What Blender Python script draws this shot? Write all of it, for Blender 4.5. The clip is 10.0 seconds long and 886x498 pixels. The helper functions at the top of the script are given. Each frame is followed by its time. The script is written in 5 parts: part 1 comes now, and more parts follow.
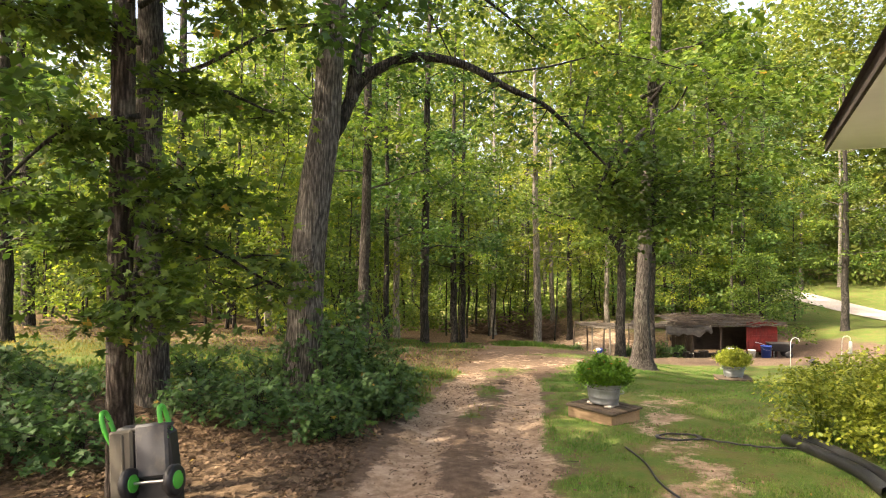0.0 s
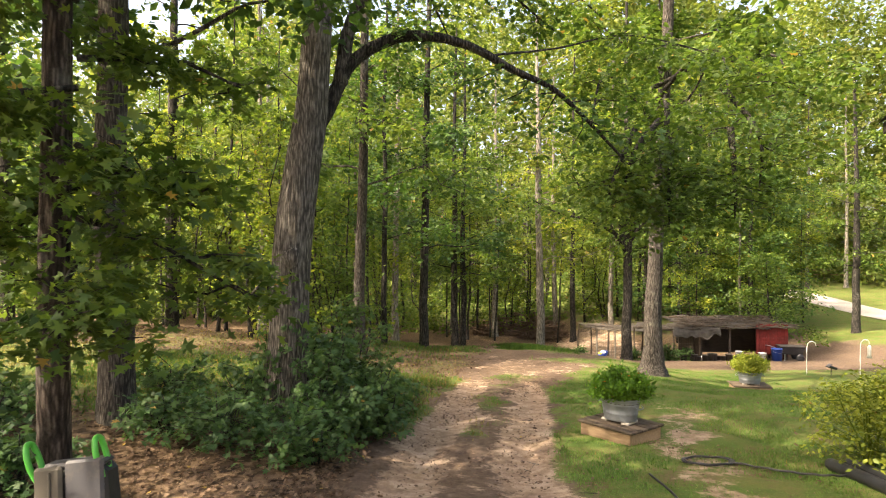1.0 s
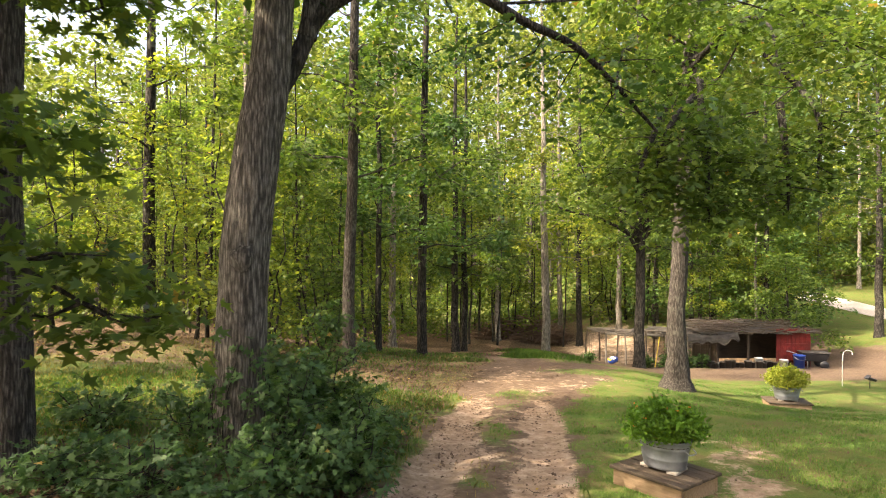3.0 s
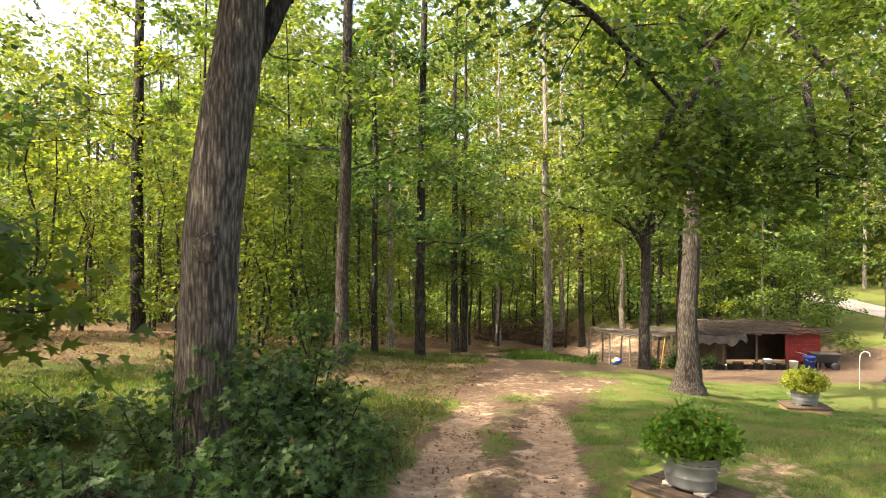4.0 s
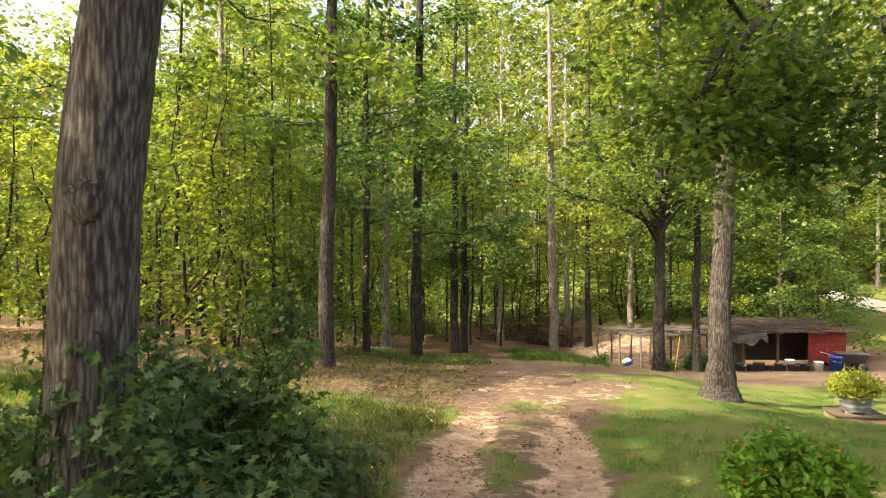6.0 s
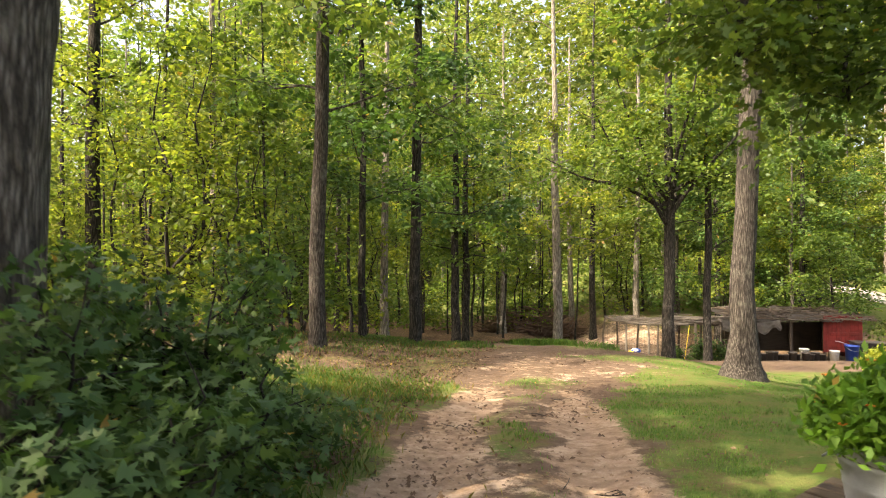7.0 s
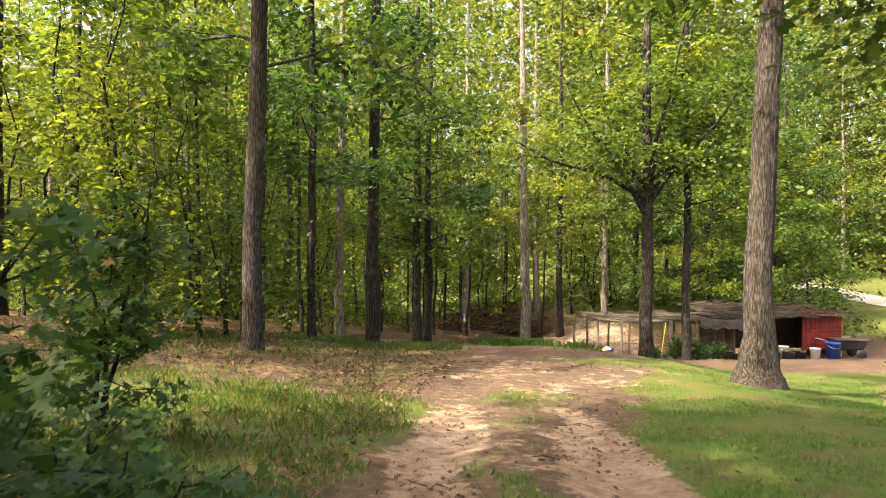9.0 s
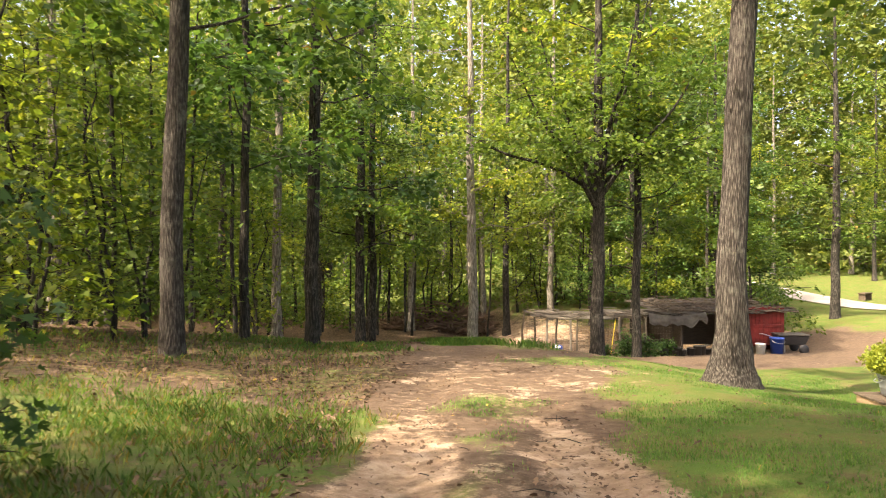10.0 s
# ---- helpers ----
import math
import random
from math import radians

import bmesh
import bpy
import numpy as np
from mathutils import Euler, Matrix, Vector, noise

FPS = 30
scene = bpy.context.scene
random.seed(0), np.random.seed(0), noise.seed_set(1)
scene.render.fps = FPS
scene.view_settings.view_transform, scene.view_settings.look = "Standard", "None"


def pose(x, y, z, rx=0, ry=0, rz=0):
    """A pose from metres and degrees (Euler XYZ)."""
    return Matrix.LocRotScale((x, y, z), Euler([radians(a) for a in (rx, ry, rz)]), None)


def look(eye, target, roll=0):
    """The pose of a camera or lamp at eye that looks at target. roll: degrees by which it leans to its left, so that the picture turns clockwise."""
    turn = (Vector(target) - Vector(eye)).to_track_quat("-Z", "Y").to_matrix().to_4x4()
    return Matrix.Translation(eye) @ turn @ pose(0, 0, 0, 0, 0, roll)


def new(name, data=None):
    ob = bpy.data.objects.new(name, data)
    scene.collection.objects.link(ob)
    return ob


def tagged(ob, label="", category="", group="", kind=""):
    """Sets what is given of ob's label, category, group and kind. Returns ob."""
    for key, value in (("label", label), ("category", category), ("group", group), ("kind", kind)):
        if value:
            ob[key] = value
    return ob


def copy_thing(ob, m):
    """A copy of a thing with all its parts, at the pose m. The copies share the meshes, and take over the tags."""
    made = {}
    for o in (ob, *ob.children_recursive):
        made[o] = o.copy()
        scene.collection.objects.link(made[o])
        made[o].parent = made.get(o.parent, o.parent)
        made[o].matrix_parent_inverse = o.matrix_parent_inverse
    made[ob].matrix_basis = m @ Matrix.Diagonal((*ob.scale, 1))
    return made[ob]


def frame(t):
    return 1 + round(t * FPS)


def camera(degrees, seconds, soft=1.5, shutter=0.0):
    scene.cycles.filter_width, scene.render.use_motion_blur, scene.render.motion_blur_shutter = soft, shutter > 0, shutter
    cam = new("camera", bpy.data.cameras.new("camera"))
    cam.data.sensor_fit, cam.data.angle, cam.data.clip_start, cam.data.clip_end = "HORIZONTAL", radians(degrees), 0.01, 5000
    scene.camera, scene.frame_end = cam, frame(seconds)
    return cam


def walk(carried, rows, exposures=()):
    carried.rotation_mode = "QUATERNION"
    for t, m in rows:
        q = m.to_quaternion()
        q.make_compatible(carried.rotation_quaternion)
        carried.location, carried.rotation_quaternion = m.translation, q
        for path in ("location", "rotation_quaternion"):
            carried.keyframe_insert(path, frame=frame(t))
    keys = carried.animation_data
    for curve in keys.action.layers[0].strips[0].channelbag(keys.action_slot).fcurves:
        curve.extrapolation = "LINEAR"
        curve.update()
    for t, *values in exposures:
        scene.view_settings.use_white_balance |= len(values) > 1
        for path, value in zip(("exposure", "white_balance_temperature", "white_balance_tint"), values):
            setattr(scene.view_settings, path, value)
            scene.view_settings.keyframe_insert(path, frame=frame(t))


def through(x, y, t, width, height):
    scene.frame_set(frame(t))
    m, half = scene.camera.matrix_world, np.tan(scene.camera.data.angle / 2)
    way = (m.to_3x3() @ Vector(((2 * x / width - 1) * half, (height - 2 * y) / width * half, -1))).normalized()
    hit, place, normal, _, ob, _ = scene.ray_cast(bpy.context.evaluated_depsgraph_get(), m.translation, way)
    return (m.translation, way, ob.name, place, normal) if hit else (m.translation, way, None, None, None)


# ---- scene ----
cam = camera(70.2, 10.0, soft=1.05, shutter=0.4)
METRES, EYE, TILT, LEAN, TURN = 9.0, 2.7, 0.0, 0.0, 0.0
ROWS = [
    (0.0, 0.0, 0.0, 0.0, -0.0, 0.0, -0.0),
    (0.5, 0.0016, 0.0475, -0.0004, 0.05, -0.01, -0.02),
    (1.0, 0.0031, 0.0952, -0.0014, 0.08, -0.01, -0.02),
    (1.5, 0.0048, 0.1424, -0.0022, 0.12, 0.0, -0.01),
    (2.0, 0.0065, 0.1902, -0.0027, 0.16, 0.0, -0.03),
    (2.5, 0.0082, 0.2377, -0.0032, 0.19, 0.01, 0.01),
    (4.0, 0.0171, 0.3662, -0.0157, 0.27, 0.08, -0.01),
    (4.5, 0.019, 0.4074, -0.0315, 0.29, 0.1, 0.02),
    (5.0, 0.0215, 0.4508, -0.0322, 0.33, 0.09, 0.04),
    (5.5, 0.0242, 0.4993, -0.0318, 0.36, 0.09, 0.05),
    (7.0, 0.029, 0.6464, -0.1075, 0.51, 0.15, 0.05),
    (7.5, 0.0294, 0.6955, -0.1263, 0.55, 0.14, 0.03),
    (8.0, 0.0285, 0.7475, -0.1281, 0.59, 0.04, -0.04),
    (8.2, 0.0275, 0.7692, -0.1281, 0.61, 0.0, -0.08),
    (8.3, 0.0270, 0.7800, -0.1281, -0.07, -0.02, -0.10),
    (8.4, 0.0265, 0.7908, -0.1281, -1.40, -0.04, -0.13),
    (8.5, 0.026, 0.8016, -0.1281, -2.59, -0.06, -0.15),
    (9.0, 0.0226, 0.857, -0.1287, -3.18, -0.11, -0.12),
    (9.5, 0.0195, 0.9118, -0.1314, -3.96, -0.12, -0.18),
    (9.6, 0.0191, 0.9228, -0.1333, -4.78, -0.12, -0.18),
    (9.7, 0.0188, 0.9338, -0.1357, -5.70, -0.12, -0.17),
    (9.8, 0.0186, 0.9448, -0.1385, -7.03, -0.12, -0.17),
    (9.9, 0.0184, 0.9558, -0.1416, -7.96, -0.12, -0.16),
    (10.0, 0.0183, 0.9668, -0.1448, -8.43, -0.12, -0.16),
]
# exposure and white balance
walk(cam, [(t, pose(0, 0, EYE, TILT, LEAN, TURN) @ pose(METRES * x, METRES * y, METRES * z, 90 + pitch, roll, yaw)) for t, x, y, z, yaw, pitch, roll in ROWS],
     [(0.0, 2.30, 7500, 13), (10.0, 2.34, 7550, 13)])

# ---- daylight ----
SUN_DIR = Vector((-0.72, -0.36, 0.86)).normalized()      # towards the sun
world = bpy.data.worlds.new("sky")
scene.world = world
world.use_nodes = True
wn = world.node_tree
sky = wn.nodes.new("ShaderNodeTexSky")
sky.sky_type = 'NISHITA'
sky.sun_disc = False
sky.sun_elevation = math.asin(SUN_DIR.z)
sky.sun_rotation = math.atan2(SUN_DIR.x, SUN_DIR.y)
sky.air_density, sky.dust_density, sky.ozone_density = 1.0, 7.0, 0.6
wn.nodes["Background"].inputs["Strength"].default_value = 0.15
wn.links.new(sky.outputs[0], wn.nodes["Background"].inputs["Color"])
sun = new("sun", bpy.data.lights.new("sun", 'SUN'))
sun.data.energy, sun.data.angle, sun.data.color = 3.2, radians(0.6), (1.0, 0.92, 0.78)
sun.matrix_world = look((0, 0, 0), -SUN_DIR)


# ---- materials ----
class Mat:
    """A small wrapper for node materials."""

    def __init__(self, name):
        self.m = bpy.data.materials.new(name)
        self.m.use_nodes = True
        self.t = self.m.node_tree
        self.b = self.t.nodes["Principled BSDF"]
        self.out = self.t.nodes["Material Output"]
        self.coord = self.t.nodes.new("ShaderNodeTexCoord").outputs["Object"]

    def link(self, a, b):
        self.t.links.new(a, b)

    def node(self, kind, **inputs):
        n = self.t.nodes.new("ShaderNode" + kind)
        for k, v in inputs.items():
            k = k.replace("_", " ")
            if isinstance(v, bpy.types.NodeSocket):
                self.link(v, n.inputs[k])
            else:
                n.inputs[k].default_value = v
        return n

    def noise(self, scale, detail=4.0, rough=0.6, stretch=(1, 1, 1), dist=0.0):
        mp = self.node("Mapping", Vector=self.coord, Scale=stretch)
        return self.node("TexNoise", Vector=mp.outputs[0], Scale=scale, Detail=detail, Roughness=rough, Distortion=dist).outputs["Fac"]

    def ramp(self, fac, *stops):
        r = self.t.nodes.new("ShaderNodeValToRGB")
        els = r.color_ramp.elements
        while len(els) < len(stops):
            els.new(0.5)
        for e, (p, c) in zip(els, stops):
            e.position, e.color = p, (*c, 1) if len(c) == 3 else c
        self.link(fac, r.inputs[0])
        return r.outputs[0]

    def grey(self, fac, a, b):
        n = self.node("MapRange", Value=fac)
        n.inputs[1].default_value, n.inputs[2].default_value = a, b
        return n.outputs[0]

    def mix(self, fac, a, b, mode='MIX'):
        n = self.t.nodes.new("ShaderNodeMix")
        n.data_type, n.blend_type = 'RGBA', mode
        for s, v in ((n.inputs[0], fac), (n.inputs[6], a), (n.inputs[7], b)):
            if isinstance(v, bpy.types.NodeSocket):
                self.link(v, s)
            else:
                s.default_value = v if isinstance(v, (int, float)) else (*v, 1)
        return n.outputs[2]

    def math(self, op, a, b=0.0):
        n = self.t.nodes.new("ShaderNodeMath")
        n.operation = op
        for s, v in zip(n.inputs, (a, b)):
            if isinstance(v, bpy.types.NodeSocket):
                self.link(v, s)
            else:
                s.default_value = v
        return n.outputs[0]

    def attr(self, name):
        n = self.t.nodes.new("ShaderNodeAttribute")
        n.attribute_name = name
        return n.outputs["Fac"]

    def done(self, color, rough=0.8, metal=0.0, bump=None, strength=0.4, dist=0.02, spec=0.3):
        b = self.b
        for key, v in (("Base Color", color), ("Roughness", rough), ("Metallic", metal)):
            if isinstance(v, bpy.types.NodeSocket):
                self.link(v, b.inputs[key])
            else:
                b.inputs[key].default_value = v if isinstance(v, (int, float)) else (*v, 1)
        b.inputs["Specular IOR Level"].default_value = spec
        if bump is not None:
            n = self.node("Bump", Height=bump, Strength=strength, Distance=dist)
            self.link(n.outputs[0], b.inputs["Normal"])
        return self.m


def leaf_material(name, dark, mid, light, through=0.45, rough=0.5, glow=(1.18, 1.18, 0.70)):
    """Leaves: every leaf its own tone, and light passes through the blade."""
    m = Mat(name)
    isl = m.t.nodes.new("ShaderNodeNewGeometry").outputs["Random Per Island"]
    obr = m.t.nodes.new("ShaderNodeObjectInfo").outputs["Random"]
    patch = m.noise(0.55, 3)
    tone = m.math('ADD', m.math('MULTIPLY', isl, 0.55), m.math('MULTIPLY', m.grey(patch, 0.3, 0.7), 0.35))
    tone = m.math('ADD', tone, m.math('MULTIPLY', obr, 0.12))
    col = m.ramp(tone, (0.1, dark), (0.55, mid), (0.95, light))
    col = m.mix(m.math('GREATER_THAN', isl, 0.995), col, (0.30, 0.20, 0.05))
    m.done(col, rough, spec=0.28)
    tr = m.node("BsdfTranslucent", Color=m.mix(1.0, col, glow, 'MULTIPLY'))
    mx = m.node("MixShader", Fac=through)
    m.link(m.b.outputs[0], mx.inputs[1])
    m.link(tr.outputs[0], mx.inputs[2])
    m.link(mx.outputs[0], m.out.inputs[0])
    return m.m


def bark_material(name, dark, mid, light, scale=9.0, moss=0.0):
    m = Mat(name)
    warp = m.node("TexNoise", Vector=m.coord, Scale=3.0, Detail=3.0)
    bent_co = m.node("VectorMath")
    bent_co.operation = 'MULTIPLY_ADD'
    m.link(warp.outputs["Color"], bent_co.inputs[0])
    bent_co.inputs[1].default_value = (0.05, 0.05, 0.3)
    m.link(m.coord, bent_co.inputs[2])
    ridge = m.node("TexVoronoi", Vector=m.node("Mapping", Vector=bent_co.outputs[0], Scale=(1, 1, 0.13)).outputs[0], Scale=scale * 4.2)
    ridge.feature = 'F1'
    r = m.grey(ridge.outputs["Distance"], 0.75, 0.15)
    fine = m.noise(scale * 5, 8, 0.75, (1, 1, 0.30), 0.8)
    big = m.noise(0.9, 4)
    h = m.math('ADD', m.math('MULTIPLY', r, 0.42), m.math('MULTIPLY', fine, 0.62))
    col = m.ramp(h, (0.26, dark), (0.52, mid), (0.82, light))
    lich = m.grey(m.noise(2.6, 5, 0.7), 0.56, 0.70)
    col = m.mix(m.math('MULTIPLY', lich, 0.35), col, (0.25, 0.25, 0.21))
    col = m.mix(m.math('MULTIPLY', m.grey(big, 0.45, 0.75), 0.45), col, dark)
    if moss:
        col = m.mix(m.math('MULTIPLY', m.grey(m.noise(1.7, 4), 0.5, 0.7), moss), col, (0.07, 0.09, 0.03))
    return m.done(col, 0.92, bump=h, strength=0.9, dist=0.035, spec=0.15)


def plain(name, color, rough=0.6, metal=0.0, vary=0.25, scale=6.0, bump=0.15, spec=0.3, dirt=None):
    """Painted, plastic or metal surface with uneven tone, dirt and fine relief."""
    m = Mat(name)
    n1, n2 = m.noise(scale, 5), m.noise(scale * 9, 4)
    lo = tuple(c * (1 - vary) for c in color)
    hi = tuple(min(1, c * (1 + vary * 0.6)) for c in color)
    col = m.ramp(n1, (0.3, lo), (0.7, hi))
    if dirt:
        col = m.mix(m.math('MULTIPLY', m.grey(m.noise(scale * 0.6, 6, 0.7), 0.48, 0.72), 0.7), col, dirt)
    return m.done(col, m.grey(n2, 1.0, 0.0) if rough is None else rough, metal, bump=n2, strength=bump, dist=0.01, spec=spec)


def wood_material(name, dark, light, axis=(1, 14, 14), rough=0.85):
    m = Mat(name)
    ob = m.t.nodes.new("ShaderNodeObjectInfo").outputs["Random"]
    g = m.noise(3.0, 6, 0.65, axis, 0.4)
    st = m.noise(1.2, 5)
    col = m.ramp(m.math('ADD', m.math('MULTIPLY', g, 0.8), m.math('MULTIPLY', ob, 0.25)), (0.3, dark), (0.75, light))
    col = m.mix(m.math('MULTIPLY', m.grey(st, 0.5, 0.7), 0.5), col, tuple(c * 0.5 for c in dark))
    return m.done(col, rough, bump=g, strength=0.5, dist=0.01, spec=0.2)


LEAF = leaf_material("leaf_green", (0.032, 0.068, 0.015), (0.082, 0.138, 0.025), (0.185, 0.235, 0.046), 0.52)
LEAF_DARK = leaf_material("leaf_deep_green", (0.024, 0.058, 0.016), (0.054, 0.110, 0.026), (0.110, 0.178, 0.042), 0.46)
# darker copy of LEAF: shade under the dense growth is put into the colour
LEAF_SHRUB = leaf_material("leaf_shaded_undergrowth", (0.026, 0.066, 0.022), (0.056, 0.114, 0.034), (0.108, 0.172, 0.050), 0.42)
# brighter, yellower copy of LEAF: sunlight in the wood is put into its colour
LEAF_LIT = leaf_material("leaf_lit_yellow_green", (0.056, 0.098, 0.017), (0.140, 0.190, 0.028), (0.310, 0.320, 0.055), 0.64)
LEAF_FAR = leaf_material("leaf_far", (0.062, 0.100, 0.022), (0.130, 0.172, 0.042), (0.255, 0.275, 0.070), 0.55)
LEAF_POT = leaf_material("leaf_potted", (0.050, 0.125, 0.012), (0.090, 0.200, 0.018), (0.180, 0.300, 0.030), 0.4)
LEAF_LIME = leaf_material("leaf_lime", (0.120, 0.170, 0.018), (0.220, 0.260, 0.030), (0.340, 0.350, 0.055), 0.4)
GRASS = leaf_material("grass_blade", (0.042, 0.104, 0.018), (0.084, 0.168, 0.030), (0.175, 0.230, 0.055), 0.35, 0.6)
GRASS_DRY = leaf_material("grass_dry", (0.090, 0.105, 0.020), (0.210, 0.180, 0.045), (0.360, 0.270, 0.100), 0.35, 0.7)
DEAD = leaf_material("leaf_dead", (0.040, 0.024, 0.015), (0.105, 0.066, 0.040), (0.240, 0.165, 0.105), 0.15, 0.8, (1, 0.9, 0.7))
BARK = bark_material("bark_oak", (0.018, 0.015, 0.013), (0.056, 0.049, 0.042), (0.150, 0.137, 0.120), 13.0)
BARK_GREY = bark_material("bark_grey", (0.030, 0.027, 0.023), (0.105, 0.094, 0.080), (0.240, 0.222, 0.195), 11.0)
BARK_DARK = bark_material("bark_dark", (0.010, 0.009, 0.008), (0.030, 0.027, 0.023), (0.085, 0.076, 0.066), 9.0)
BARK_PALE = bark_material("bark_pale", (0.070, 0.060, 0.050), (0.190, 0.170, 0.142), (0.360, 0.330, 0.285), 8.0)
BARK_RED = bark_material("bark_pine", (0.014, 0.011, 0.009), (0.054, 0.042, 0.035), (0.180, 0.150, 0.128), 10.0)


def ground_material():
    m = Mat("earth_sand_and_grass")
    sand, grass, litter = m.attr("sand"), m.attr("grass"), m.attr("litter")
    edge = m.math('ADD', m.math('MULTIPLY', m.math('SUBTRACT', m.noise(6.5, 9, 0.78), 0.5), 1.7), m.math('MULTIPLY', m.math('SUBTRACT', m.noise(1.3, 5, 0.6), 0.5), 1.1))
    fine, mid, big = m.noise(60, 5, 0.7), m.noise(9, 6, 0.65), m.noise(0.7, 4)
    earth = m.ramp(mid, (0.25, (0.056, 0.037, 0.026)), (0.55, (0.112, 0.079, 0.056)), (0.8, (0.195, 0.145, 0.105)))
    sandc = m.ramp(mid, (0.25, (0.135, 0.088, 0.058)), (0.5, (0.255, 0.178, 0.122)), (0.78, (0.420, 0.318, 0.232)))
    sandc = m.mix(m.math('MULTIPLY', m.grey(m.noise(2.6, 7, 0.7), 0.50, 0.64), 0.7), sandc, (0.460, 0.355, 0.262))
    sandc = m.mix(m.math('MULTIPLY', m.grey(fine, 0.5, 0.72), 0.35), sandc, (0.26, 0.16, 0.10))
    grassc = m.ramp(m.noise(2.4, 6, 0.7), (0.34, (0.120, 0.088, 0.046)), (0.45, (0.105, 0.118, 0.034)), (0.60, (0.066, 0.110, 0.022)))
    grassc = m.mix(m.math('MULTIPLY', m.grey(m.noise(38, 4, 0.7), 0.5, 0.7), 0.6), grassc, (0.040, 0.070, 0.012))
    lit = m.node("TexVoronoi", Vector=m.coord, Scale=15.0)
    litc = m.ramp(m.math('FRACT', m.math('MULTIPLY', lit.outputs["Color"], 1.0)), (0.1, (0.036, 0.024, 0.015)), (0.5, (0.088, 0.058, 0.035)), (0.9, (0.180, 0.125, 0.080)))
    col = m.mix(m.grey(m.math('ADD', litter, edge), 0.35, 0.65), earth, litc)
    col = m.mix(m.grey(m.math('ADD', grass, edge), 0.38, 0.62), col, grassc)
    col = m.mix(m.grey(m.math('ADD', sand, edge), 0.40, 0.62), col, sandc)
    col = m.mix(m.math('MULTIPLY', m.grey(big, 0.45, 0.8), 0.25), col, (0.16, 0.11, 0.06))
    h = m.math('ADD', m.math('MULTIPLY', fine, 0.35), mid)
    return m.done(col, 0.95, bump=h, strength=0.7, dist=0.05, spec=0.1)


GROUND = ground_material()
GRAVEL = plain("pale_gravel", (0.36, 0.325, 0.29), 0.95, 0, 0.2, 8.0, 0.5, 0.1)
GALV = plain("galvanised_steel", (0.28, 0.305, 0.33), 0.5, 0.7, 0.25, 9.0, 0.2, 0.5)
TIMBER = wood_material("weathered_timber", (0.040, 0.030, 0.022), (0.115, 0.088, 0.064))
TIMBER_PALE = wood_material("pale_timber", (0.170, 0.110, 0.065), (0.340, 0.240, 0.150))
TIMBER_GREY = wood_material("grey_timber", (0.070, 0.060, 0.050), (0.210, 0.180, 0.150))
CUT_WOOD = wood_material("cut_branch", (0.050, 0.030, 0.020), (0.150, 0.098, 0.068))
DUSTY = plain("dusty_plastic", (0.085, 0.075, 0.058), 0.6, 0.0, 0.3, 4.0, 0.15, 0.3)
TARP = plain("grey_tarp", (0.150, 0.135, 0.115), 0.8, 0.0, 0.4, 3.0, 0.3, 0.2)
SHEET = plain("grey_roof_sheet", (0.090, 0.080, 0.070), 0.85, 0.0, 0.4, 2.5, 0.4, 0.2, (0.10, 0.08, 0.06))
RED = plain("faded_red_paint", (0.165, 0.022, 0.018), 0.75, 0.0, 0.45, 3.0, 0.2, 0.2, (0.09, 0.03, 0.022))
BLACK = plain("black_plastic", (0.018, 0.018, 0.020), 0.45, 0.0, 0.3, 6.0, 0.15, 0.4)
GREY_PLASTIC = plain("grey_plastic", (0.050, 0.050, 0.056), 0.5, 0.0, 0.2, 5.0, 0.1, 0.4, (0.16, 0.14, 0.11))
LIME = plain("lime_plastic", (0.060, 0.380, 0.045), 0.4, 0.0, 0.15, 5.0, 0.08, 0.5)
BLUE = plain("blue_plastic", (0.020, 0.060, 0.300), 0.45, 0.0, 0.2, 5.0, 0.1, 0.4)
WHITE = plain("dirty_white_plastic", (0.700, 0.690, 0.650), 0.5, 0.0, 0.15, 6.0, 0.1, 0.4, (0.30, 0.26, 0.20))
SOFFIT = plain("white_soffit", (0.780, 0.770, 0.740), 0.7, 0.0, 0.06, 3.0, 0.08, 0.2)
SHINGLE = plain("dark_roof_edge", (0.060, 0.050, 0.045), 0.9, 0.0, 0.3, 9.0, 0.5, 0.1)
TERRA = plain("dark_pot", (0.050, 0.045, 0.040), 0.7, 0.0, 0.3, 8.0, 0.2, 0.3)
YELLOW = plain("yellow_paint", (0.560, 0.420, 0.040), 0.6, 0.0, 0.2, 8.0, 0.1, 0.3)
STEEL = plain("bare_steel", (0.42, 0.42, 0.43), 0.35, 0.9, 0.2, 9.0, 0.1, 0.5)
FLOWER = plain("orange_petal", (0.720, 0.200, 0.030), 0.7, 0.0, 0.2, 9.0, 0.1, 0.2)
PINK = plain("pink_petal", (0.620, 0.160, 0.400), 0.7, 0.0, 0.2, 9.0, 0.1, 0.2)
STONE = plain("pale_brick", (0.420, 0.380, 0.330), 0.9, 0.0, 0.25, 9.0, 0.4, 0.1)
SOIL = plain("potting_soil", (0.045, 0.030, 0.020), 0.95, 0.0, 0.4, 20.0, 0.6, 0.1)


